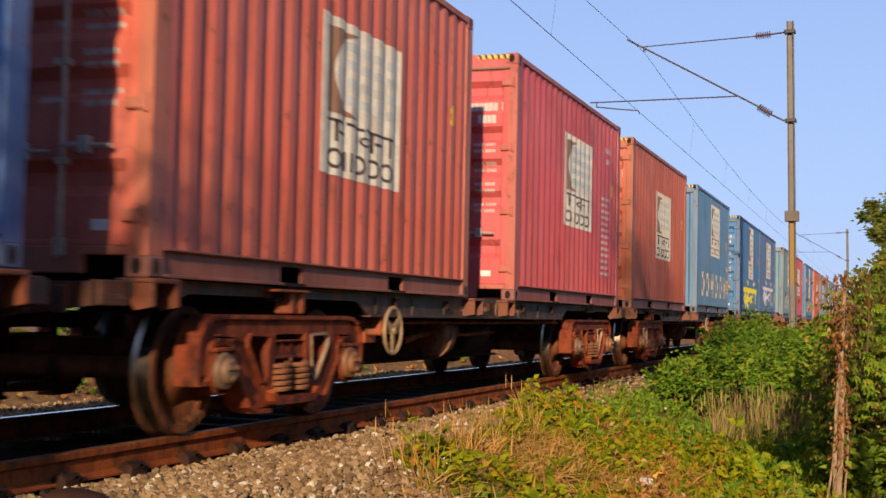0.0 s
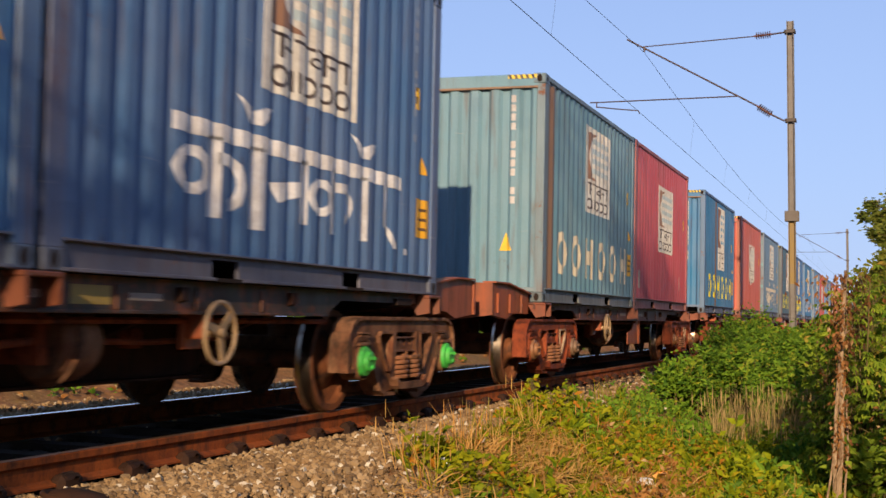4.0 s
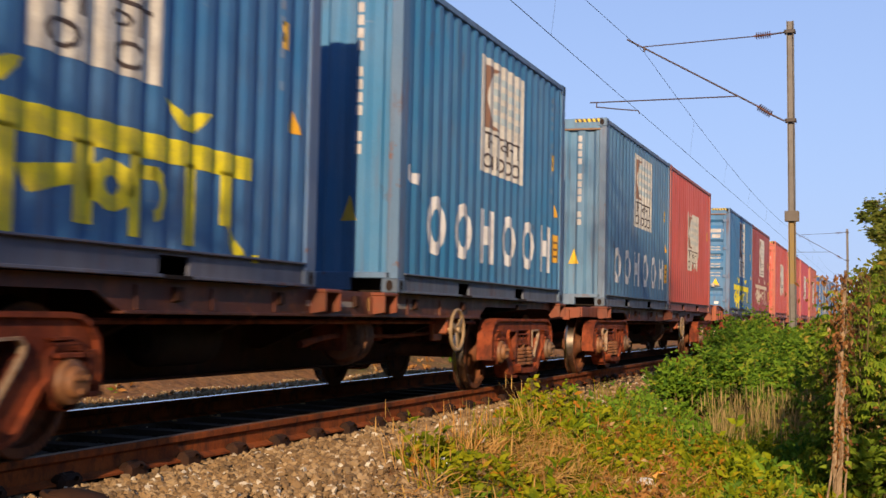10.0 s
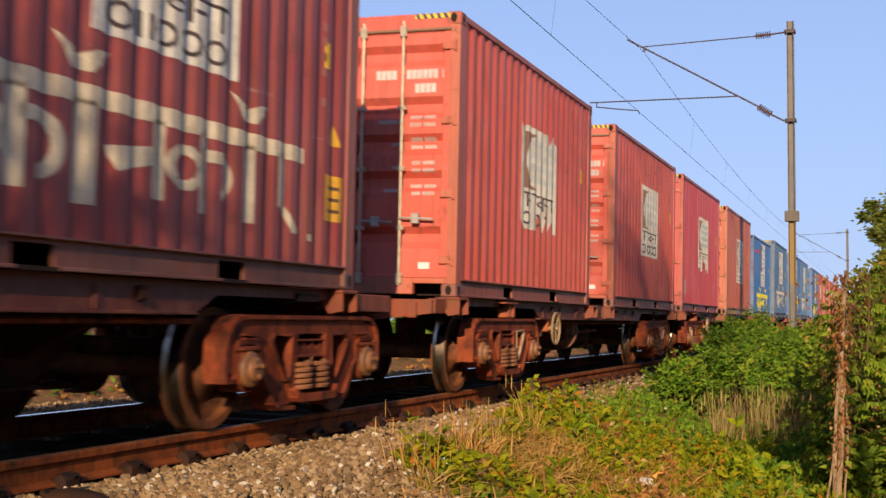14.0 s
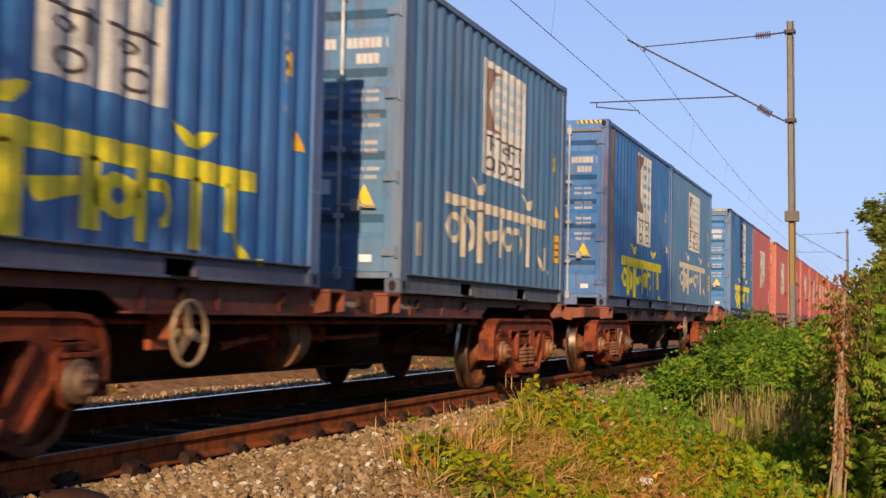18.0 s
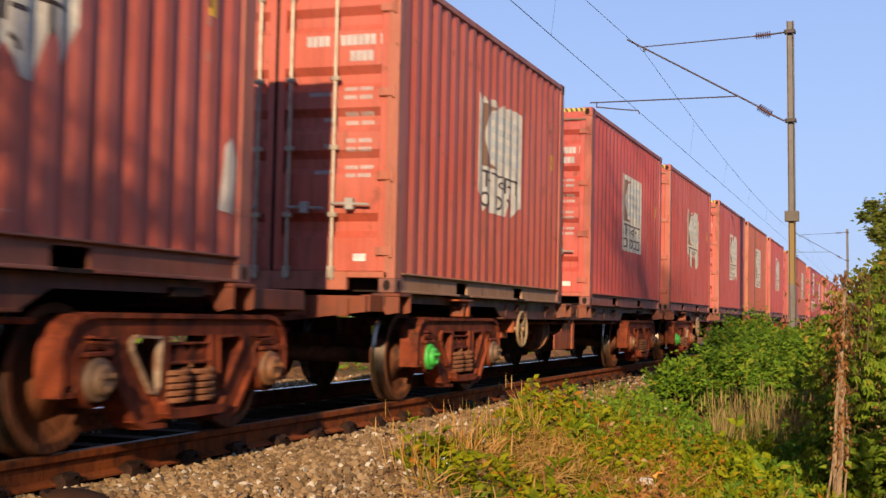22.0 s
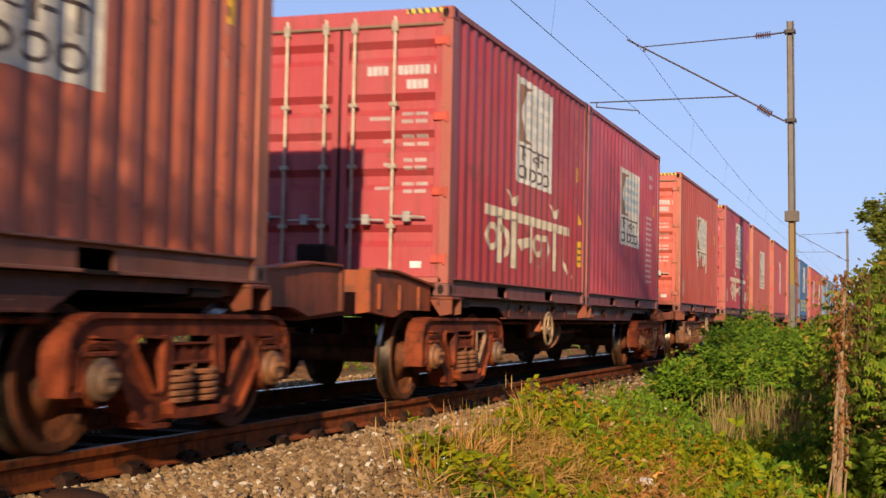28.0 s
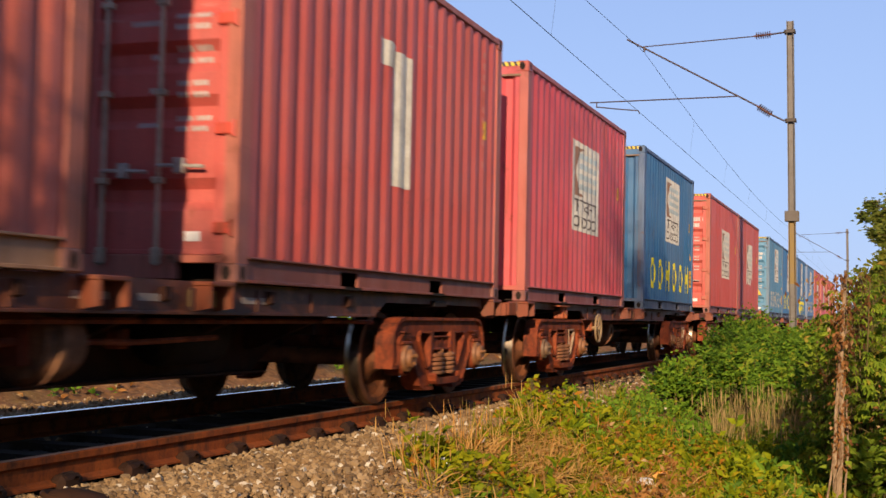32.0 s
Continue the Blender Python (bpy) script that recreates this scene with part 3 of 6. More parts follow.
    part("header_lip", tall("header_lip", lambda: Shape().box(-0.006, 0.05, -1.12, 1.12, 2.425, 2.45, 0.004), M_PAINT_RUSTY), box, (0.20, 0.115, 0.06), "rusty lip under the header")
    part("hazard_stripe", tall("hazard_stripe", lambda: Shape().box(-0.002, 0.002, -1.10, -0.72, 2.535, 2.58), M_STENCIL), box, (0.70, 0.52, 0.04))
    bars = Shape()
    for i in range(5):
        y = -1.08 + i * 0.075
        bars.add([(-0.004, y, 2.535), (-0.004, y + 0.035, 2.535), (-0.004, y + 0.055, 2.58), (-0.004, y + 0.02, 2.58)], [(0, 1, 2, 3)])
    part("hazard_hatching", tall("hazard_hatching", lambda: bars, M_STENCIL), box, (0.03, 0.03, 0.03))
    if front == "doors":
        for s in (-1, 1):
            d = part("door", tall(("door", s, bluish), lambda: door_mesh(s), coat), box, col)
            for y in (0.16, 0.60):
                part("locking_bar", tall("locking_bar", keeper_bar_mesh, M_BAR), d, (0.45, 0.38, 0.28) if base not in BLUES else (0.40, 0.42, 0.42), "galvanised locking bar",
                     pose(-0.004, s * y, 0))
                part("door_handle", tall("door_handle", handle_mesh, M_BAR), d, (0.42, 0.40, 0.36), "", pose(-0.03, s * y, 0.76 if y < 0.5 else 0.79) @ Matrix.Diagonal((1, s, 1, 1)))
            for z in (0.33, 0.93, 1.60, 2.28):
                part("hinge", tall("hinge", hinge_mesh, M_PAINT_RUSTY), d, (0.55, 0.05, 0.02) if k in (38, 43) else (0.12, 0.30, 0.34) if k == 12 else trim, "", pose(0.004, s * 1.10, z * rise) @ Matrix.Diagonal((1, -s, 1, 1)))
        part("gasket", tall("gasket", lambda: Shape().box(0.015, 0.07, -0.012, 0.012, 0.17, 2.44), M_DARK), box, (0.03, 0.03, 0.03))
        def letters(z, y0, n, h=0.085, w=0.05):
            """n small bars side by side, leftwards to the door's hinge side."""
            return [rect(z, z + h, y0 + i * (w + 0.008), y0 + i * (w + 0.008) + w) for i in range(n)]
        nums = letters(1.99, -0.97, 6) + letters(1.99, -1.08, 1, 0.085, 0.06) + letters(1.86, -0.95, 4) + letters(1.99, -0.52, 4)
        part("number_marking", tall("number_marking", lambda: on_door(nums), M_STENCIL), box, (0.50, 0.48, 0.46), "white painted number bars")["kind"] = "stuff"
        rows = []
        for z in (1.62, 1.55, 1.42, 1.35, 1.20, 1.13, 0.99, 0.92):
            rows += letters(z, -0.95, 4, 0.034, 0.024) + letters(z, -0.80, 3 + int(z * 50) % 2, 0.034, 0.024)
        for z, n in ((1.58, 7), (1.38, 3), (1.16, 2), (0.95, 5)):
            rows += letters(z, -0.55, n, 0.034, 0.024)
        part("weight_marking", tall("weight_marking", lambda: on_door(rows), M_STENCIL), box, (0.44, 0.42, 0.40), "white painted lines of weights")["kind"] = "stuff"
        if base in BLUES:
            part("warning_triangle", tall("warning_triangle", lambda: on_door([[(0.68, -0.95), (0.68, -0.72), (0.88, -0.835)]]), M_STENCIL), box, (0.80, 0.50, 0.01), "yellow warning triangle")
            part("placard", tall("placard", lambda: on_door([rect(0.80, 0.92, -0.50, -0.30)]), M_STENCIL), box, WHITE)
        part("small_plate", tall("small_plate", lambda: on_door([rect(0.25, 0.31, -0.92, -0.80)]), M_STENCIL), box, WHITE)
    else:
        part("front_end", tall(("front_end", bluish), lambda: blind_mesh(0.02, 1), coat), box, col)
        marks = Shape()
        for i in range(12):
            if i not in (4, 9):
                z = 2.35 - i * 0.105
                on_waves(marks, [[(-0.83, z - 0.08), (-0.76, z - 0.08), (-0.76, z), (-0.83, z)]], BLIND, 0.003, lambda y, zz, d: (0.02 + d, y, zz))
        part("number_marking", tall("end_number_marking", lambda: marks, M_STENCIL), box, (0.46, 0.45, 0.44), "white painted number bars, one above the other")["kind"] = "stuff"
        tri = on_waves(Shape(), [[(-0.80, 0.58), (-0.63, 0.58), (-0.715, 0.79)]], BLIND, 0.003, lambda y, zz, d: (0.02 + d, y, zz))
        if base in BLUES:
            part("warning_triangle", tall("end_triangle", lambda: tri, M_STENCIL), box, (0.80, 0.50, 0.01), "yellow warning triangle")
    # ---- paint on the side that shows ----
    if panel:
        x0, x1 = panel_outline(panel)
        z0, h = foot, 1.12 if panel == "square" else 1.42
        z1 = z0 + h
        key = (panel, foot, "peeled" in extra, k if "peeled" in extra else 0)
        if "strip" in extra:
            polys = [rect(x0 + 0.42, x0 + 0.86, z0, z1 - 0.05), rect(x0 + 0.1, x0 + 0.5, z1 - 0.2, z1)]
            sheet = part("panel_remnant", tall(("panel_remnant", foot), lambda: on_side(polys), M_STENCIL), box, PANEL_A, "torn strip of a cream panel")
        else:
            polys = [rect(x0, x1, z0, z1)]
            if "peeled" in extra:
                lows = [z0 + (r.random() * 0.34 if r.random() < 0.45 else 0.0) for i in range(15)]
                tops = [z1 - (r.random() * 0.16 if r.random() < 0.3 else 0.0) for i in range(15)]
                xs = [x0 + (x1 - x0) * i / 14 for i in range(15)]
                polys = [[(xs[i], lows[i]), (xs[i + 1], lows[i + 1]), (xs[i + 1], tops[i + 1]), (xs[i], tops[i])] for i in range(14)]
            pc = PANEL_B if panel == "tall" or base in BLUES + ("pink", "purple", "maroon", "dusk") else PANEL_A
            sheet = part("logo_panel", tall(("logo_panel",) + key, lambda: on_side(polys), M_STENCIL), box, pc, "cream painted panel")
            w = x1 - x0
            big = panel == "tall"
            top, foot_of, reach, thin = (z1 - 0.04, z0 + 0.50, 0.46, 0.22) if big else (z1 - 0.07, z0 + 0.44, 0.36, 0.09)
            mid, half = (top + foot_of) / 2, (top - foot_of) / 2
            left = x0 + (0.0 if big else 0.06) * w

            def bay(z):
                """Right edge of the brown field, hollowed by a round bay."""
                return left + w * (thin + (reach - thin) * (1 - math.sqrt(max(0.0, 1 - ((z - mid) / half) ** 2))))
            cuts = [top - (top - foot_of) * i / 10 for i in range(11)]
            arc = [[(left, a), (bay(a), a), (bay(b), b), (left, b)] for a, b in zip(cuts, cuts[1:])]
            if big:
                dashes = [rect(x0 + w * (0.44 + 0.29 * j + 0.04 * (i % 2)), x0 + w * (0.68 + 0.27 * j - 0.05 * (i % 2)), z0 + 0.60 + i * 0.15, z0 + 0.675 + i * 0.15) for i in range(5) for j in range(2)]
                dark = [[(x0 + 0.05 * w, z0 + 0.40), (x0 + 0.45 * w, z0 + 0.385), (x0 + 0.45 * w, z0 + 0.36), (x0 + 0.05 * w, z0 + 0.375)], [(x0 + 0.5 * w, z0 + 0.40), (x0 + 0.93 * w, z0 + 0.385), (x0 + 0.93 * w, z0 + 0.36), (x0 + 0.5 * w, z0 + 0.375)]]
                dark += [rect(x0 + q * w, x0 + (q + 0.04) * w, z0 + 0.22, z0 + 0.42) for q in (0.33, 0.80)]
                for q in (0.18, 0.66):
                    dark += ring(x0 + q * w, z0 + 0.29, 0.09 * w, 0.045, 0.035, 0.018, 8)
                dark += ring(x0 + 0.22 * w, z0 + 0.11, 0.13 * w, 0.075, 0.05, 0.025, 10) + ring(x0 + 0.74 * w, z0 + 0.11, 0.13 * w, 0.075, 0.05, 0.025, 10)
            else:
                dashes = [rect(x0 + w * (0.30 + 0.17 * j), x0 + w * (0.41 + 0.17 * j), z1 - 0.20 - i * 0.13, z1 - 0.13 - i * 0.13) for i in range(4) for j in range(4)]
                dark = [[(x0 + q * w, z0 + 0.405), (x0 + (q + 0.2) * w, z0 + 0.395), (x0 + (q + 0.2) * w, z0 + 0.372), (x0 + q * w, z0 + 0.382)] for q in (0.08, 0.31, 0.53, 0.74)]
                dark += [rect(x0 + q * w, x0 + (q + 0.03) * w, z0 + 0.24, z0 + 0.40) for q in (0.16, 0.40, 0.62, 0.84)]
                dark += [rect(x0 + q * w, x0 + (q + 0.10) * w, z0 + 0.30, z0 + 0.325) for q in (0.2, 0.66)] + ring(x0 + 0.53 * w, z0 + 0.30, 0.06 * w, 0.04, 0.035, 0.018, 8)
                for q in (0.17, 0.46, 0.64, 0.83):
                    dark += ring(x0 + q * w, z0 + 0.12, 0.075 * w, 0.075, 0.045, 0.026, 10)
                dark += [rect(x0 + q * w, x0 + (q + 0.03) * w, z0 + 0.05, z0 + 0.19) for q in (0.28, 0.34)]
            gone = "peeled" in extra
            part("brown_arc", tall(("brown_arc", panel, foot), lambda: on_side(arc, 0.0045), M_STENCIL), sheet, (0.20, 0.09, 0.05) if panel == "tall" else (0.26, 0.13, 0.07))
            part("grid_pattern", tall(("grid_pattern", panel, foot), lambda: on_side(dashes, 0.0045), M_STENCIL), sheet, SKYMARK if big else (0.42, 0.53, 0.54) if base in BLUES + ("pink",) else (0.52, 0.55, 0.50))["kind"] = "stuff"
            if gone:
                dark = dark[: len(dark) * 2 // 3]
            part("dark_lettering", tall(("dark_lettering", panel, foot, gone), lambda: on_side(dark, 0.0045), M_STENCIL), sheet, DARKMARK)["kind"] = "stuff"
    if word == "blocks":
        for i in range(6):
            part("stencilled_block", tall(("stencilled_block", i), lambda: on_side(word_blocks(i)), M_STENCIL), box, ink)
    elif word == "hung":
        low = ink == YELLOW
        bar, letters, marks = hung_word(low)
        script = part("painted_script", tall(("painted_script", low), lambda: on_side(bar), M_STENCIL), box, ink)
        for i, q in enumerate(letters):
            part("painted_letter", tall(("painted_letter", low, i), lambda: on_side(q), M_STENCIL), script, ink)
        for i, q in enumerate(marks):
            part("painted_dot" if i == 2 else "painted_crescent", tall(("painted_mark", low, i), lambda: on_side(q), M_STENCIL), script, ink)
    if word or "tags" in extra:
        part("amber_triangle", tall("amber_triangle", lambda: on_side([triangle(5.66, 1.0, 0.2, 0.15)]), M_STENCIL), box, AMBER)
        if word == "blocks" or ink != YELLOW:
            part("amber_plate", tall("amber_plate", lambda: on_side([rect(5.48, 5.80, 0.47, 0.79)]), M_STENCIL), box, AMBER)
            part("plate_print", tall("plate_print", lambda: on_side([rect(5.53, 5.75, 0.53 + i * 0.08, 0.555 + i * 0.08) for i in range(3)], 0.0045), M_STENCIL), box, (0.10, 0.05, 0.02))["kind"] = "stuff"
    part("yellow_tick", tall("yellow_tick", lambda: on_side([rect(5.43, 5.51, 1.52, 1.70)]), M_STENCIL), box, (0.80, 0.46, 0.02))
    digits = [rect(5.41, 5.455, 2.30 - i * 0.105, 2.36 - i * 0.105) for i in range(11) if i not in (4, 9)]
    part("side_marking", tall("side_marking", lambda: on_side(digits), M_STENCIL), box, tuple(0.78 * a + 0.07 for a in col))["kind"] = "stuff"
    if "lines" in extra:
        lines = [rect(4.75, 5.35 - (i % 3) * 0.08, 0.42 + i * 0.085, 0.46 + i * 0.085) for i in range(13)] + [rect(4.9, 5.4, 2.1, 2.17), rect(5.1, 5.35, 1.95, 2.02)]
        part("small_print", tall("small_print", lambda: on_side(lines), M_STENCIL), box, tuple(0.45 * a + 0.35 for a in col), "rows of faded white print")["kind"] = "stuff"
    if "stripe" in extra:
        part("rust_stripe", tall("rust_stripe", lambda: on_side([rect(2.02, 2.34, 0.165, 2.5)], 0.0022), M_STENCIL), box, (0.15, 0.085, 0.05), "brown primer stripe")
    if "front_stripe" in extra:
        part("rust_stripe", tall("front_rust_stripe", lambda: on_side([rect(0.2, 0.52, 0.165, 2.5)], 0.0022), M_STENCIL), box, (0.17, 0.095, 0.055), "brown primer stripe")
    if k == 15:
        part("paper_scrap", tall("front_paper_scrap", lambda: on_side([[(0.22, 0.92), (0.50, 0.90), (0.52, 1.0), (0.36, 0.99), (0.30, 1.06), (0.22, 1.04)]]), M_STENCIL), box, WHITE, "torn white paper")
    if k in (29, 41):
        part("paper_scrap", tall("rear_paper_scrap", lambda: on_side([[(5.66, 0.42), (5.80, 0.40), (5.84, 0.72), (5.76, 0.86), (5.70, 0.80)]]), M_STENCIL), box, (0.6, 0.56, 0.5), "torn white sticker")
    if k == 13:
        part("paper_scrap", tall("paper_scrap", lambda: on_side([rect(4.50, 4.68, 1.17, 1.34)]), M_STENCIL), box, WHITE, "torn white paper")
    if "patch" in extra:
        part("repair_patch", tall("repair_patch", lambda: on_side([rect(4.15, 4.52, 1.35, 2.18)], 0.0022), M_STENCIL), box, (0.16, 0.09, 0.06), "brown repair patch")
    if "scrawl" in extra:
        part("red_scrawl", tall("red_scrawl", lambda: on_side([rect(0.6 + i * 0.3, 0.8 + i * 0.3, 2.08, 2.18) for i in range(5)]), M_STENCIL), box, (0.5, 0.03, 0.06), "red chalk scrawl")
    if "dab" in extra:
        for i, x in enumerate((4.9 + 0.1 * (k % 3), 0.42)):
            part("pale_dab", tall(("pale_dab", k % 3, i), lambda: on_side([rect(x, x + 0.14, 0.36 - 0.04 * i, 0.62 - 0.02 * i)]), M_STENCIL), box, (0.45, 0.40, 0.30))
    return box


# ---- the wagons ----
def sole_bar_mesh(kind, s):
    """The side sill: deep between the bogies, arched over them."""
    sh = Shape()
    n, b1, b2 = WAGON[kind]
    a, b = -0.02, n + 0.02
    pts = [(a, 0.888), (b, 0.888), (b, 0.79), (b2 + 1.55, 0.775), (b2 + 1.35, 0.815), (b2 - 1.35, 0.815), (b2 - 1.6, 0.72), (b1 + 1.6, 0.72), (b1 + 1.35, 0.815), (b1 - 1.35, 0.815), (b1 - 1.55, 0.775), (a, 0.79)]
    if b1 - 1.6 < a:
        pts = [(a, 0.888), (b, 0.888), (b, 0.815), (b2 - 1.35, 0.815), (b2 - 1.6, 0.72), (b1 + 1.6, 0.72), (b1 + 1.35, 0.815), (a, 0.815)]
    y = s * (SIDE_Y - 0.10)
    sh.prism(pts, "y", y - 0.012, y + 0.012)
    yo = sorted((y - s * 0.01, y - s * 0.11))
    sh.box(a, b, yo[0], yo[1], 0.868, 0.8875, 0.004)
    lo = sorted((y + s * 0.03, y - s * 0.09))
    sh.box(b1 + 1.62, b2 - 1.62, lo[0], lo[1], 0.70, 0.72, 0.004)
    for i in range(int((b2 - b1 - 3.4) / 0.9)):
        x = b1 + 1.75 + i * 0.9
        st = sorted((y + s * 0.012, y + s * 0.028))
        sh.box(x, x + 0.05, st[0], st[1], 0.722, 0.853, 0.003)
    return sh


def centre_sill_mesh(kind):
    n, b1, b2 = WAGON[kind]
    sh = Shape()
    sh.prism([(b1 - 0.6, 0.84), (b2 + 0.6, 0.84), (b2 + 0.6, 0.70), (b2 - 1.2, 0.70), (b2 - 2.1, 0.29), (b1 + 2.1, 0.29), (b1 + 1.2, 0.70), (b1 - 0.6, 0.70)], "y", -0.22, 0.22)
    sh.box(b1 + 2.05, b2 - 2.05, -0.34, 0.34, 0.275, 0.295, 0.004)
    return sh


def bearer_mesh():
    return Shape().prism([(-1.17, 0.85), (1.17, 0.85), (1.17, 0.78), (0.3, 0.45), (-0.3, 0.45), (-1.17, 0.78)], "x", -0.04, 0.04)


def body_bolster_mesh():
    return Shape().prism([(-1.17, 0.85), (1.17, 0.85), (1.17, 0.80), (0.3, 0.72), (-0.3, 0.72), (-1.17, 0.80)], "x", -0.18, 0.18)


def bracket_mesh():
    """The end of the body bolster over a bogie: a hung box under a flat plate."""
    sh = Shape()
    sh.box(-0.34, 0.16, -1.26, -1.06, 0.852, 0.868, 0.004)
    sh.box(-0.06, 0.02, -1.22, -1.08, 0.715, 0.852, 0.01)
    sh.box(0.08, 0.15, -1.23, -1.08, 0.715, 0.852, 0.01)
    sh.prism([(-0.06, 0.83), (0.15, 0.83), (0.15, 0.80), (-0.06, 0.74)], "y", -1.14, -1.12)
    return sh


def deck_mesh(kind):
    n = WAGON[kind][0]
    return Shape().box(0.05, n - 0.05, -1.08, 1.08, 0.845, 0.862)


def low_end_mesh(kind, e):
    """Flat end platform and buffer beam."""
    sh = Shape()
    ln = END[kind]
    sh.prism([(-1.10, 0.86), (1.10, 0.86), (1.10, 0.74), (0.35, 0.66), (-0.35, 0.66), (-1.10, 0.74)], "x", -ln, -ln + 0.05)
    sh.box(-ln + 0.05, -0.03, -1.12, -1.04, 0.74, 0.87, 0.006)
    sh.box(-ln + 0.05, -0.03, 1.04, 1.12, 0.74, 0.87, 0.006)
    sh.box(-ln + 0.05, -0.03, -1.04, 1.04, 0.842, 0.858, 0.004)
    for y in (-0.9, -0.5, 0.5, 0.9):
        sh.box(-ln - 0.03, -ln, y - 0.05, y + 0.05, 0.70, 0.84, 0.006)
    return sh


def high_end_mesh():
    """The raised end of an outer wagon, sloping down to the box, over the coupler."""
    sh = Shape()
    for y in (-1.06, 0.98):
        sh.prism([(-1.62, 1.06), (-1.05, 1.06), (-0.08, 0.97), (-0.08, 0.76), (-0.75, 0.76), (-1.05, 0.70), (-1.62, 0.74)], "y", y, y + 0.08)
        sh.prism([(-1.60, 1.078), (-1.05, 1.078), (-0.06, 0.988), (-0.06, 0.972), (-1.05, 1.062), (-1.60, 1.062)], "y", y - 0.04, y + 0.12)
    sh.prism([(-1.08, 1.06), (1.08, 1.06), (1.08, 0.74), (0.4, 0.66), (-0.4, 0.66), (-1.08, 0.74)], "x", -1.68, -1.62)
    for x in (-1.06, -0.55):
        sh.box(x, x + 0.05, -0.98, 0.98, 0.80, 1.02, 0.005)
    sh.box(-1.60, -0.08, -0.98, 0.98, 0.80, 0.82)
    for x in (-1.45, -0.95, -0.45):
        sh.box(x, x + 0.04, -1.085, -1.06, 0.76, 0.96, 0.004)
    return sh


def end_box_mesh():
    sh = Shape().box(-1.45, -1.15, -0.55, -0.25, 1.075, 1.27, 0.02)
    return sh


def seat_mesh():
    """A box support bracket welded to the sill, with its gusset."""
    sh = Shape()
    sh.box(-0.16, 0.16, -0.10, 0.14, 0.862, 0.888, 0.006)
    sh.prism([(-0.10, 0.87), (0.14, 0.87), (0.14, 0.74), (0.02, 0.72)], "x", -0.15, -0.13)
    sh.prism([(-0.10, 0.87), (0.14, 0.87), (0.14, 0.74), (0.02, 0.72)], "x", 0.13, 0.15)
    return sh


def strip(sh, pts, w, y0, y1):
    """A raised flange of width w along points in the side plane."""
    for (xa, za), (xb, zb) in zip(pts, pts[1:]):
        l = math.hypot(xb - xa, zb - za)
        ux, uz = (xb - xa) / l, (zb - za) / l
        nx, nz = -uz * w / 2, ux * w / 2
        e = w * 0.3
        xa2, za2, xb2, zb2 = xa - ux * e, za - uz * e, xb + ux * e, zb + uz * e
        sh.prism([(xa2 + nx, za2 + nz), (xb2 + nx, zb2 + nz), (xb2 - nx, zb2 - nz), (xa2 - nx, za2 - nz)], "y", y0, y1)
    return sh


WHEEL_R = 0.43
WINDOW = ((0.345, 0.655), (0.62, 0.665), (0.665, 0.63), (0.655, 0.58), (0.45, 0.335), (0.405, 0.32), (0.365, 0.36), (0.345, 0.655))


def side_frame_mesh():
    """Cast side frame: deep top member, arched ends over the axle boxes, slanting tension arms, columns and spring seat."""
    sh = Shape()
    y0, y1 = -0.075, 0.045       # the web
    f0, f1 = -0.105, 0.07        # the flanges
    for s in (-1, 1):
        def q(*pts):
            return [(s * x, z) for x, z in pts]
        # top member, then the arch over the axle box and the outer jaw
        sh.prism(q((0, 0.785), (1.04, 0.785), (1.04, 0.65), (0, 0.665)), "y", y0, y1)
        sh.prism(q((1.04, 0.785), (1.15, 0.775), (1.24, 0.735), (1.30, 0.66), (1.325, 0.56), (1.325, 0.36), (1.20, 0.36), (1.195, 0.56), (1.15, 0.615), (1.04, 0.635)), "y", y0, y1)
        # inner jaw and the tension arm that slants down to the spring seat
        sh.prism(q((0.655, 0.66), (0.66, 0.60), (0.40, 0.30), (0.33, 0.28), (0.30, 0.16), (0.52, 0.145), (0.62, 0.19), (0.80, 0.40), (0.86, 0.44), (0.86, 0.60), (0.94, 0.645)), "y", y0, y1)
        # column beside the springs
        sh.prism(q((0.255, 0.67), (0.345, 0.67), (0.345, 0.34), (0.40, 0.30), (0.36, 0.24), (0.255, 0.24)), "y", y0 - 0.02, y1)
        # flanges: over the top and down the end, under the arch, along the belly
        strip(sh, q((0, 0.785), (1.04, 0.785), (1.15, 0.772), (1.24, 0.728), (1.30, 0.655), (1.322, 0.56), (1.322, 0.36)), 0.03, f0, f1)
        strip(sh, q((1.325, 0.355), (1.20, 0.355), (1.195, 0.55), (1.14, 0.61), (0.93, 0.615), (0.865, 0.56), (0.865, 0.44), (0.80, 0.39), (0.62, 0.18), (0.52, 0.135), (0.30, 0.128)), 0.03, f0, f1)
        sh.box(min(s * 1.235, s * 1.285), max(s * 1.235, s * 1.285), f0 + 0.005, y0, 0.40, 0.60, 0.008)
        # stacked lugs over the axle box
        for i in range(3):
            sh.prism(q((0.86 + 0.02 * i, 0.665 - 0.028 * i), (1.08, 0.672 - 0.028 * i), (1.10, 0.658 - 0.028 * i), (0.88 + 0.02 * i, 0.650 - 0.028 * i)), "y", f0 - 0.012 + 0.006 * i, y0)
        # spring seat with its turned-up lip
        sh.prism(q((0.0, 0.225), (0.31, 0.225), (0.34, 0.20), (0.30, 0.17), (0.0, 0.165)), "y", -0.16, 0.12)
        sh.prism(q((0.29, 0.225), (0.35, 0.275), (0.365, 0.255), (0.33, 0.195)), "y", -0.16, -0.02)
    return sh


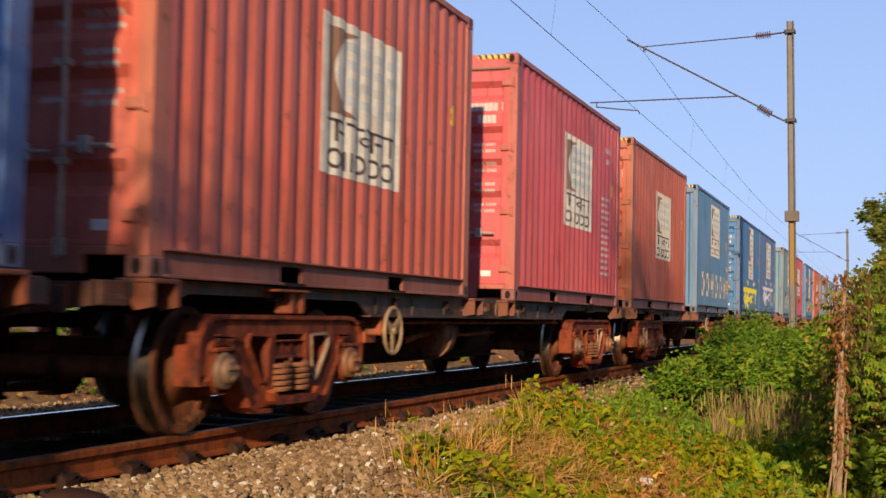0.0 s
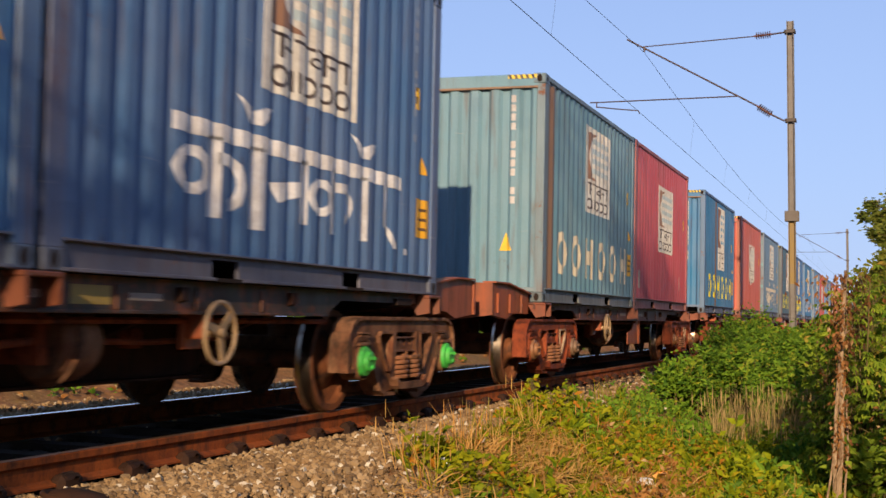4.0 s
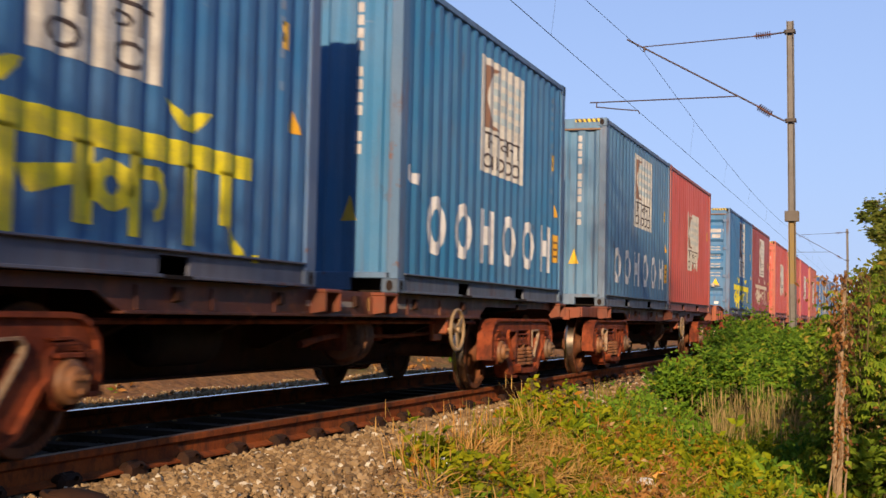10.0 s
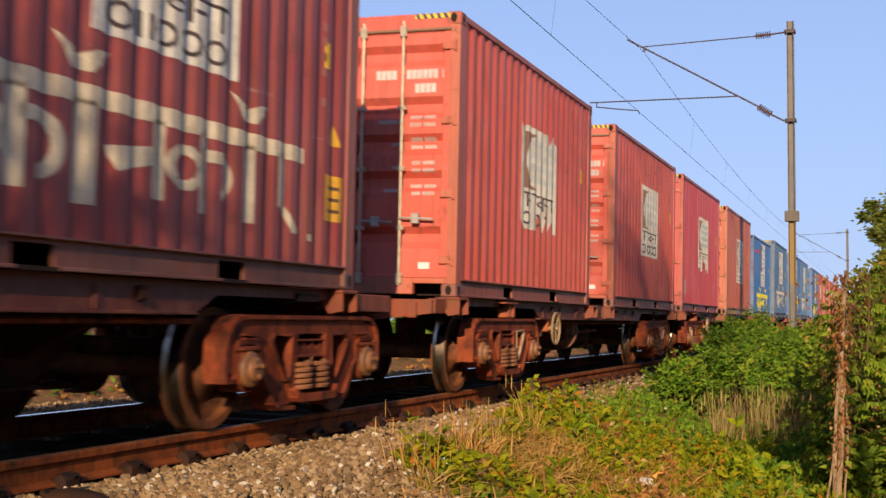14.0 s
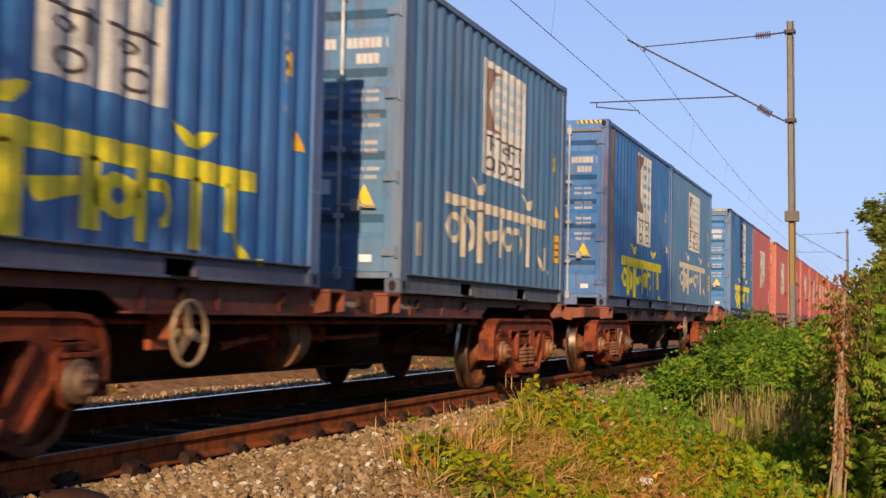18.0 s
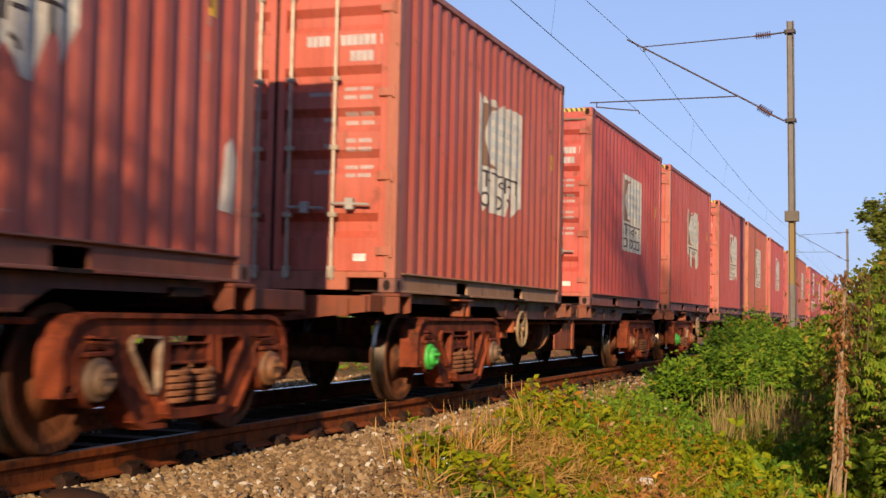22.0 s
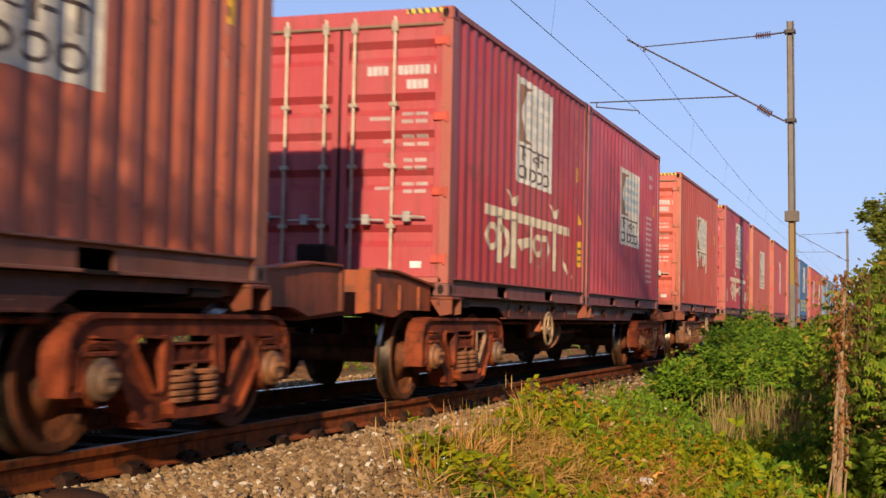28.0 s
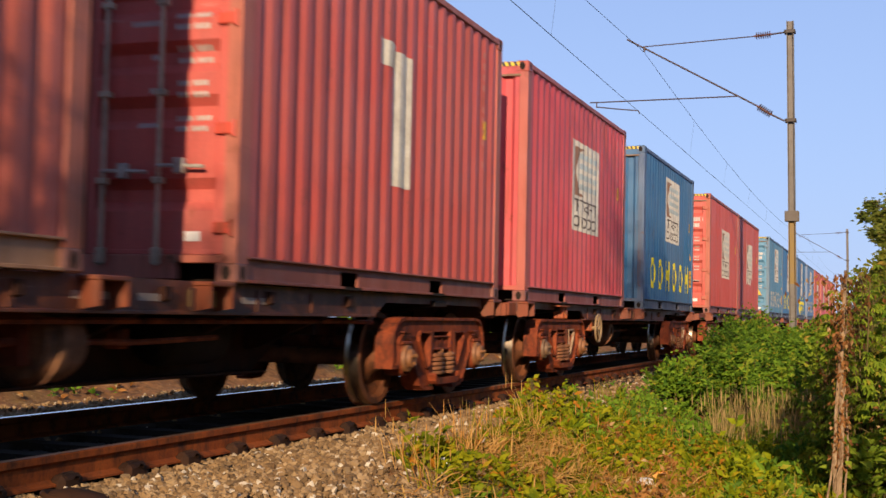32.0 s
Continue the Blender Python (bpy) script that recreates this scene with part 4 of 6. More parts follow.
def rim_mesh():
    """The thin raised lip round a side-frame window."""
    return strip(Shape(), WINDOW, 0.017, -0.107, -0.06)


def bolster_mesh():
    """The cross member: a flat nose with three notches at each end, centre plate in the middle."""
    sh = Shape()
    sh.box(-0.235, 0.235, -1.08, 1.08, 0.47, 0.60, 0.015)
    nose = [(-0.245, 0.505), (0.245, 0.505), (0.235, 0.595)]
    for x in (0.15, 0.0, -0.15):
        nose += [(x + 0.055, 0.605), (x, 0.540), (x - 0.055, 0.605)]
    nose += [(-0.235, 0.595)]
    for s in (-1, 1):
        a, b = sorted((s * 1.07, s * 1.165))
        sh.prism(nose, "y", a, b)
        a, b = sorted((s * 1.06, s * 1.185))
        sh.box(-0.25, 0.25, a, b, 0.607, 0.622, 0.004)
        sh.box(-0.275, 0.275, a, b, 0.485, 0.508, 0.006)
    sh.tube((0, 0, 0.58), (0, 0, 0.78), 0.18, 16)
    return sh


def spring_mesh():
    pts, turns, n = [], 5.6, 12
    for i in range(int(turns * n) + 1):
        a = 2 * math.pi * i / n
        pts.append((0.128 * math.cos(a), 0.128 * math.sin(a), 0.245 + 0.235 * i / (turns * n)))
    return Shape().path(pts, 0.0185, 6)


def axle_box_mesh():
    """The bearing adapter and housing in the jaws."""
    sh = Shape()
    sh.prism([(-0.155, 0.36), (0.155, 0.36), (0.165, 0.47), (0.15, 0.57), (0.10, 0.60), (-0.10, 0.60), (-0.15, 0.57), (-0.165, 0.47)], "y", -0.085, 0.10)
    sh.lathe([(0.152, -0.115), (0.158, -0.10), (0.158, 0.06)], 20, "y", (0, 0, WHEEL_R))
    sh.box(-0.12, 0.12, -0.125, -0.07, 0.555, 0.585, 0.006)
    return sh


def axle_cap_mesh():
    """Bearing end cap with three bolts on a stepped ring."""
    sh = Shape()
    sh.lathe([(0.005, -0.185), (0.07, -0.185), (0.083, -0.175), (0.088, -0.145), (0.118, -0.138), (0.124, -0.125), (0.126, -0.06), (0.15, -0.05)], 22)
    for i in range(3):
        a = 2 * math.pi * i / 3 + 0.5
        x, z = 0.048 * math.cos(a), 0.048 * math.sin(a)
        sh.tube((x, -0.203, z), (x, -0.18, z), 0.017, 6)
    return sh


def wheel_mesh():
    """A railway wheel, outer face towards -y: hub, dished plate, rim, tread and flange."""
    prof = [(0.07, -0.09), (0.115, -0.09), (0.125, -0.05), (0.15, -0.02), (0.25, 0.035), (0.355, 0.01), (0.365, -0.055), (0.415, -0.058), (0.423, -0.05), (0.43, 0.045), (0.442, 0.055), (0.459, 0.066), (0.456, 0.082), (0.37, 0.084),
            (0.355, 0.05), (0.25, 0.06), (0.13, 0.06), (0.07, 0.09)]
    mats = [0, 0, 0, 0, 0, 0, 0, 0, 1, 1, 1, 0, 0, 0, 0, 0, 0]
    return Shape().lathe(prof, 48, mats=mats)


def hand_wheel_mesh():
    sh = Shape()
    pts = [(0.2 * math.cos(a), 0, 0.2 * math.sin(a)) for a in [2 * math.pi * i / 28 for i in range(29)]]
    sh.path(pts, 0.017, 8)
    for i in range(3):
        a = 2 * math.pi * i / 3 + 0.52
        sh.prism([(-0.035, 0), (0.035, 0), (0.022, 0.19), (-0.022, 0.19)], "y", -0.008, 0.008)
        vs = sh.v[-8:]
        c, q = math.cos(a), math.sin(a)
        sh.v[-8:] = [(x * c - z * q, y, x * q + z * c) for x, y, z in vs]
    sh.tube((0, -0.03, 0), (0, 0.25, 0), 0.03, 10)
    return sh


def brake_gear_mesh():
    """Brake cylinder with its flange."""
    sh = Shape()
    sh.lathe([(0.01, -0.20), (0.18, -0.20), (0.205, -0.16), (0.205, -0.12), (0.228, -0.12), (0.228, -0.08), (0.205, -0.08), (0.205, 0.10), (0.17, 0.20), (0.01, 0.22)], 20, "x", (0, -0.78, 0.55))
    return sh


def brake_lever_mesh():
    return Shape().prism([(-0.30, 0.82), (-0.22, 0.82), (-0.205, 0.44), (-0.29, 0.44)], "y", -0.86, -0.56)


def slack_adjuster_mesh():
    return Shape().box(0.85, 0.98, -0.72, -0.62, 0.50, 0.62, 0.01)


def brake_rod_mesh():
    sh = Shape()
    sh.path([(-0.2, -0.80, 0.56), (-0.75, -0.86, 0.54), (-1.15, -0.86, 0.50)], [0.022, 0.022, 0.03], 7)
    sh.path([(0.2, -0.80, 0.55), (0.9, -0.84, 0.54), (1.9, -0.84, 0.56)], 0.018, 6)
    return sh


def reservoir_mesh():
    return Shape().lathe([(0.01, -0.48), (0.12, -0.46), (0.17, -0.40), (0.18, -0.36), (0.18, 0.36), (0.17, 0.40), (0.12, 0.46), (0.01, 0.48)], 20, "x", (0, -0.45, 0.55))


def plate_mesh():
    """A stepped guard plate hung from the sill."""
    sh = Shape()
    sh.prism([(0.0, 0.52), (0.36, 0.56), (0.50, 0.66), (0.72, 0.66), (0.72, 0.70), (0.92, 0.70), (0.92, 0.35), (0.0, 0.35)], "y", -1.10, -1.085)
    sh.box(0.94, 1.04, -1.12, -1.00, 0.34, 0.80, 0.008)
    return sh


def pipe_mesh(kind):
    n, b1, b2 = WAGON[kind]
    return Shape().path([(b1 + 1.3, -0.98, 0.66), (b1 + 2, -1.0, 0.66), (b2 - 2, -1.0, 0.665), (b2 - 1.3, -0.98, 0.66)], 0.018, 6)


def draw_bar_mesh(ln):
    sh = Shape()
    sh.box(-ln / 2 - 0.02, 0.1, -0.07, 0.07, 0.60, 0.74, 0.02)
    sh.box(-ln / 2 - 0.05, -ln / 2 + 0.24, -0.14, 0.14, 0.56, 0.80, 0.04)
    return sh


WAGON = {"A": (12.192, 0.67, 11.48), "B": (13.836, 1.98, 12.05)}   # seat length, bogie centres
END = {"A": 1.12, "B": 0.38}
SHADES = {"red": (0.10, 0.015, 0.007), "brown": (0.066, 0.014, 0.007), "grey": (0.026, 0.018, 0.012), "orange": (0.36, 0.075, 0.016)}


def wagon(kind, shade, wheel_at, high, plate, k, m):
    """A container wagon. high: which end is raised (-1 front, 1 rear, 0 none)."""
    r = random.Random(k + 50)
    n, b1, b2 = WAGON[kind]
    col = SHADES[shade]
    car = thing("container_wagon", "rusty %s flat container wagon on two bogies" % {"red": "red", "brown": "brown", "grey": "grey-brown", "orange": "orange"}[shade], "railway wagon", "wagons of the train", m)
    for s in (-1, 1):
        part("side_sill", deep(("side_sill", kind, s), lambda: sole_bar_mesh(kind, s), M_WAGON), car, col)
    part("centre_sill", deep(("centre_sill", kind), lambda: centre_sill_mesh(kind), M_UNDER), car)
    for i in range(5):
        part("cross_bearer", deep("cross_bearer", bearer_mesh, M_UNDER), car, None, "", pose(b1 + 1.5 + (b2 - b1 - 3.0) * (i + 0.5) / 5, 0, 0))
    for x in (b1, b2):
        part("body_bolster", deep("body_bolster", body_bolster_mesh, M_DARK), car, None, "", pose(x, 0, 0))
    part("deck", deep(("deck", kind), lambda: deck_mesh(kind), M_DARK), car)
    for e in (-1, 1):
        flip = Matrix.Identity(4) if e < 0 else Matrix.Translation((n, 0, 0)) @ Matrix.Rotation(math.pi, 4, "Z")
        ow = 0.1 if shade == "grey" else 0.45
        oc = tuple((1 - ow) * a + ow * b for a, b in zip(col, SHADES["orange"]))
        if high == e:
            end = part("raised_end", deep("raised_end", high_end_mesh, M_WAGON), car, tuple(0.2 * a + 0.8 * b for a, b in zip(col, SHADES["orange"])), "orange-brown raised end sill", flip)
            if k % 2:
                part("end_box", deep("end_box", end_box_mesh, M_DARK), end)
        else:
            end = part("end_platform", deep(("end_platform", kind), lambda: low_end_mesh(kind, e), M_WAGON), car, oc, "", flip)
        gap = {"A": 4.05, "B": 1.14}[kind] if high == e or kind == "B" else 2.72
        part("coupler", deep(("coupler", gap), lambda: draw_bar_mesh(gap), M_DARK), end)
    mid = (6.096, 6.096) if kind == "A" else (6.058 + 0.25, 13.836 - 6.058 - 0.25)
    for s in (-1, 1):
        for x in sorted({0.15, n - 0.15, mid[0], mid[1]}):
            seat = part("box_seat", deep("box_seat", seat_mesh, M_WAGON), car, tuple(0.6 * a + 0.4 * b for a, b in zip(col, SHADES["orange"])), "", pose(x, s * 1.12, 0) @ Matrix.Diagonal((1, s, 1, 1)))
    for i, x in enumerate((b1, b2 + BOGIE_SHIFT.get(k, 0.0))):
        cast = M_CAST_GREY if k in GREYED else M_CAST
        bog = part("bogie", kept(("bogie", k in GREYED), bolster_mesh, cast), car, None, "", pose(x, 0, 0))
        for s in (-1, 1):
            flip = Matrix.Translation((0, s * 1.10, 0)) @ Matrix.Diagonal((1, -s, 1, 1))
            part("side_frame", kept(("side_frame", k in GREYED), side_frame_mesh, cast), bog, None, "rusted cast side frame", flip)
            if s < 0:
                for g in (-1, 1):
                    worn = (k * 5 + i * 3 + g) % 3 == 0
                    part("window_rim", kept(("window_rim", worn, k in GREYED), rim_mesh, M_WORN if worn else cast), bog, None, "worn bright window rim" if worn else "", flip @ Matrix.Diagonal((g, 1, 1, 1)))
            for dx, dy in ((-0.148, 1.125), (0.148, 1.125), (0.0, 1.03)):
                part("spring", kept("spring", spring_mesh, M_SPRING), bog, None, "", pose(dx, s * dy, 0))
            for dx in (-1.03, 1.03):
                part("axle_box", kept(("axle_box", k in GREYED), axle_box_mesh, cast), bog, None, "", pose(dx, s * 1.10, 0) @ Matrix.Diagonal((1, -s, 1, 1)))
                q = r.random()
                cc = (0.03, 0.48, 0.06) if (k, i, math.copysign(1.0, dx)) in GREEN_CAPS else (0.17, 0.095, 0.05) if q < 0.3 else (0.25, 0.10, 0.034)
                part("axle_cap", kept("axle_cap", axle_cap_mesh, M_CAP), bog, cc, "green painted axle cap" if cc[1] > 0.4 else "", pose(dx, s * 1.10, WHEEL_R) @ Matrix.Diagonal((1, -s, 1, 1)))
        for dx in (-1.03, 1.03):
            ws = part("wheelset", kept("wheelset", lambda: Shape().tube((0, -1.05, 0), (0, 1.05, 0), 0.08, 14), M_WHEEL), car, None, "", pose(x + dx, 0, WHEEL_R))
            for s in (-1, 1):
                part("wheel", kept("wheel", wheel_mesh, M_WHEEL, M_TREAD), ws, None, "", Matrix.Translation((0, s * 0.872, 0)) @ Matrix.Diagonal((1, -s, 1, 1)))
            WHEELSETS.append((ws, x + dx))
    hub = part("hand_wheel_bracket", deep("hand_wheel_bracket", lambda: Shape().box(-0.06, 0.06, -1.13, -0.98, 0.56, 0.80, 0.012).box(-0.1, 0.16, -1.0, -0.96, 0.5, 0.86, 0.008), M_WAGON), car, SHADES["orange"], "", pose(wheel_at, 0, 0))
    part("hand_wheel", kept("hand_wheel", hand_wheel_mesh, M_BAR), hub, (0.42, 0.28, 0.15), "pale tan spoked brake hand wheel", pose(0, -1.22, 0.68, 0, r.random() * 90, 0))
    gear = pose(n / 2 + (0.8 if wheel_at > n / 2 else -0.6), 0, 0)
    part("brake_cylinder", deep("brake_cylinder", brake_gear_mesh, M_CAST_GREY), car, None, "", gear)
    part("brake_lever", deep("brake_lever", brake_lever_mesh, M_CAST), car, None, "", gear)
    part("slack_adjuster", deep("slack_adjuster", slack_adjuster_mesh, M_CAST), car, None, "", gear)
    part("brake_rod", deep("brake_rod", brake_rod_mesh, M_CAST), car, None, "red-rusted brake rod", pose(n / 2 + (0.8 if wheel_at > n / 2 else -0.6), 0, 0))
    part("air_reservoir", deep("air_reservoir", reservoir_mesh, M_DARK), car, None, "", pose(n / 2 + (-1.6 if wheel_at > n / 2 else 1.5), 0, 0))
    part("brake_pipe", deep(("brake_pipe", kind), lambda: pipe_mesh(kind), M_CAST), car)
    marks = Shape()
    for x, w in ((n * 0.44, 0.5), (n * 0.44 + 0.65, 0.28), (n * 0.58, 0.35)):
        marks.box(x, x + w, -SIDE_Y + 0.0855, -SIDE_Y + 0.09, 0.77, 0.81)
    part("number_marking", deep(("wagon_bars", kind), lambda: marks, M_STENCIL), car, (0.30, 0.26, 0.22))["kind"] = "stuff"
    part("yellow_plate", deep(("yellow_plate", kind), lambda: Shape().box(n * 0.5 + 0.4, n * 0.5 + 0.78, -SIDE_Y + 0.0855, -SIDE_Y + 0.09, 0.745, 0.84), M_STENCIL), car, (0.34, 0.24, 0.05))
    if plate:
        part("guard_plate", deep("guard_plate", plate_mesh, M_WAGON), car, SHADES["orange"], "orange-rusted guard plate", pose(6.2, 0, 0))
    if kind == "B":
        part("bolster_bracket", deep("bolster_bracket", bracket_mesh, M_WAGON), car, SHADES["orange"], "orange-rusted bolster bracket", pose(b1, 0, 0))
    return car


GREEN_CAPS = {(3, 0, 1.0), (3, 1, -1.0), (3, 1, 1.0), (9, 0, 1.0), (15, 0, -1.0), (16, 0, -1.0)}
GREYED = {3, 20}       # wagons whose bogies have weathered grey-brown
BOGIE_SHIFT = {18: -0.2}   # metres by which the rear bogie of a wagon sits off its usual place
WHEELSETS, MOVERS = [], []
# kind, start along the train, shade, hand wheel, raised end, guard plate
WAGONS = [
    ("B", -8.50, "grey", 3.95, 0, 0), ("B", 6.49, "grey", 3.95, 0, 0), ("B", 21.43, "grey", 9.45, 0, 0), ("A", 37.99, "grey", 8.0, 1, 0), ("A", 54.16, "brown", 3.95, -1, 1),
    ("B", 69.05, "brown", 9.45, 0, 0), ("B", 84.06, "red", 9.6, 0, 0), ("B", 99.03, "brown", 9.45, 0, 0), ("A", 115.53, "red", 7.78, 1, 0), ("A", 131.71, "red", 3.95, -1, 0),
    ("B", 146.51, "red", 4.1, 0, 0), ("B", 161.40, "red", 3.95, 0, 0), ("B", 176.37, "red", 4.15, 0, 0), ("A", 192.94, "red", 8.05, 1, 0), ("A", 209.23, "brown", 3.82, -1, 0),
    ("B", 224.13, "brown", 4.15, 0, 1), ("B", 239.03, "brown", 3.95, 0, 1), ("B", 253.96, "brown", 4.15, 0, 0), ("A", 270.62, "brown", 7.95, 1, 0), ("A", 286.72, "red", 3.95, -1, 0),
    ("B", 301.58, "red", 4.1, 0, 0), ("B", 316.56, "brown", 4.2, 0, 0), ("B", 331.50, "red", 4.1, 0, 0), ("A", 348.13, "red", 8.0, 1, 0), ("A", 364.38, "red", 3.95, -1, 0),
    ("B", 379.32, "red", 4.1, 0, 0), ("B", 394.30, "red", 4.1, 0, 0), ("B", 409.27, "red", 4.1, 0, 0)]
D_, E_ = "doors", "blind"
BOXES = [
    ("blue", D_, "", None, "square", 1.2, ()), ("deep", D_, "", None, "square", 1.2, ()),
    ("brick", D_, "", None, "square", 0.80, ("rusty",)), ("pink", D_, "", None, "square", 0.95, ("lines",)),
    ("orange", D_, "", None, "square", 0.86, ("rusty",)), ("sky", E_, "blocks", CREAM, "square", 1.25, ()),
    ("azure", D_, "hung", YELLOW, "tall", 1.02, ("patch",)), ("steel", D_, "hung", WHITE, "square", 1.22, ()),
    ("slate", E_, "blocks", CREAM, "square", 1.2, ("front_stripe",)), ("pink", D_, "", None, "square", 0.98, ("dab",)),
    ("blue", E_, "blocks", YELLOW, "tall", 1.0, ("stripe",)), ("brick", E_, "", None, "square", 0.86, ("peeled",)),
    ("slate", D_, "hung", CREAM, "square", 1.22, ()), ("teal", E_, "blocks", YELLOW, "tall", 1.02, ("front_stripe",)),
    ("blue", D_, "hung", YELLOW, "tall", 1.02, ()), ("blue", E_, "blocks", WHITE, "square", 1.22, ()),
    ("sky", E_, "blocks", WHITE, "square", 1.25, ()), ("red", D_, "", None, "square", 0.80, ("peeled",)),
    ("azure", D_, "hung", YELLOW, "tall", 1.0, ()), ("dusk", D_, "hung", CREAM, "square", 1.2, ()),
    ("red", D_, "", None, "square", 0.78, ("peeled",)), ("red", D_, "", None, "square", 0.84, ("rusty",)),
    ("pink", D_, "", None, "square", 0.84, ("peeled", "dab")), ("rust", D_, "", None, "square", 0.82, ("rusty",)),
    ("azure", D_, "hung", YELLOW, "tall", 1.02, ("scrawl", "low")), ("steel", D_, "hung", CREAM, "square", 1.2, ("dab",)),
    ("deep", D_, "hung", YELLOW, "tall", 1.0, ("front_stripe",)), ("sky", D_, "hung", CREAM, "square", 1.2, ()),
    ("azure", D_, "hung", YELLOW, "tall", 1.0, ()), ("brick", D_, "", None, "square", 0.86, ("peeled",)),
    ("brick", D_, "", None, "square", 0.84, ("peeled", "rusty")), ("red", D_, "", None, "square", 0.84, ()),
    ("red", D_, "", None, "square", 0.86, ("peeled", "rusty")), ("red", D_, "", None, "square", 0.84, ("peeled",)),
    ("rust", D_, "", None, "square", 0.84, ("rusty", "stripe")), ("red", D_, "", None, "square", 0.9, ("peeled",)),
    ("maroon", D_, "", None, "square", 0.84, ()), ("rust", D_, "", None, "square", 0.9, ("rusty",)),
    ("maroon", D_, "hung", CREAM, "square", 1.25, ()), ("pink", D_, "", None, "square", 0.92, ("lines",)),
    ("brick", D_, "", None, "square", 0.84, ("peeled", "dab")), ("purple", D_, "hung", CREAM, "square", 1.2, ("dab",)),
    ("brick", D_, "", None, "square", 0.84, ()), ("red", D_, "", None, "square", 0.84, ("strip", "peeled")),
    ("pink", E_, "", None, "square", 0.92, ()), ("blue", E_, "blocks", YELLOW, "square", 1.2, ()),
    ("red", D_, "", None, "square", 0.84, ()), ("red", D_, "", None, "square", 0.84, ("peeled",)),
    ("sky", D_, "blocks", CREAM, "square", 1.2, ()), ("blue", D_, "blocks", YELLOW, "tall", 1.0, ()),
    ("blue", D_, "hung", YELLOW, "tall", 1.0, ()), ("sky", E_, "blocks", CREAM, "square", 1.2, ()),
    ("red", D_, "", None, "square", 0.84, ()), ("pink", D_, "", None, "square", 0.9, ()),
    ("red", D_, "", None, "square", 0.84, ()), ("orange", D_, "", None, "square", 0.84, ())]


def on_track(x, z):
    """A pose z above the rails of the leaning track."""
    return pose(x, TRACK_Y, 0, CANT) @ Matrix.Translation((0, 0, z))


def train():
    for k, (kind, start, shade, hw, high, plate) in enumerate(WAGONS):
        at = on_track(start, 0)
        MOVERS.append((wagon(kind, shade, hw, high, plate, k, at), start, 0.0))
        second = BOX_L + (0.076 if kind == "A" else 1.72)
        for j, off in enumerate((0.0, second)):
            MOVERS.append((container(BOXES[2 * k + j], 2 * k + j, on_track(start + off, SEAT)), start + off, SEAT))


# ---- how far the train has come, in metres, at each second named ----
RUN = ((0, 0.0), (1, 9.81), (2, 19.51), (3, 29.09), (4, 38.62), (5, 48.17), (6, 57.86), (7, 67.57), (8, 77.18), (9, 86.72), (10, 96.27), (11, 105.76), (12, 115.31), (13, 124.84),
       (14, 134.36), (15, 144.03), (16, 153.81), (17, 163.65), (18, 173.54), (19, 183.50), (20, 193.52), (21, 203.58), (22, 213.66), (23, 223.77), (24, 233.91), (25, 244.11),
       (26, 254.32), (27, 264.53), (28, 274.81), (29, 285.22), (30, 295.70), (31, 306.21), (32, 316.77))


def run_at(t):
    return float(np.interp(t, [a for a, b in RUN], [b for a, b in RUN]))


def motions():
    for ob, start, z in MOVERS:
        walk(ob, [(t, on_track(start + 0.047 - s, z)) for t, s in RUN])
    turns = [(i / FPS, run_at(i / FPS) / WHEEL_R) for i in range(int(32 * FPS) + 1)]
    spun = [Matrix.Rotation(-a, 4, "Y") for t, a in turns]
    for ws, x in WHEELSETS:
        base = Matrix.Translation((x, 0, WHEEL_R))
        walk(ws, [(t, base @ q) for (t, a), q in zip(turns, spun)])


# ---- the ground ----
def plot(x, y):
    """Where a spot of the verge's plan lies."""
    return 1.03 * (x - 0.0643 * y), 1.03 * (1.0842 * y + 0.0026 * x)


def lie(x, y):
    """Height of the bare ground."""
    w = abs(y - TRACK_Y) / 1.1
    if y > TRACK_Y:
        z = -0.24 if w < 1.75 else -0.24 - 0.055 * (w - 1.75) if w < 2.75 else -0.295 if w < 4.2 else -0.295 + min(0.47, (w - 4.2) * 0.47)
    else:
        z = -0.24 if w < 1.75 else -0.24 - 0.405 * (w - 1.75) if w < 3.0 else -0.747 + 0.022 * math.sin(x * 0.9)
    if w > 1.9 and -20 < x < 90 and abs(y) < 40:
        z += 0.075 * (noise.noise(Vector((x * 0.65, y * 0.65, 0))) + 0.4 * noise.noise(Vector((x * 2.1, y * 2.1, 4))))
    return z


def ground():
    xs = [-3000, -600, -120, -40, -15] + [x * 0.35 for x in range(-12, 130)] + [50, 60, 75, 95, 120, 160, 230, 400, 800, 3000]
    ys = [-3000, -500, -100, -30, -12, -6] + [-4 + 0.25 * i for i in range(75)] + [16, 20, 30, 60, 120, 500, 3000]
    v = [(x, y, lie(x, y)) for x in xs for y in ys]
    n = len(ys)
    sh = Shape().add(v, [(i * n + j, (i + 1) * n + j, (i + 1) * n + j + 1, i * n + j + 1) for i in range(len(xs) - 1) for j in range(n - 1)], 0, True)
    tagged(new("ground", sh.mesh("ground", (M_EARTH,))), "red-brown earth with straw and weeds", "ground", kind="structure")


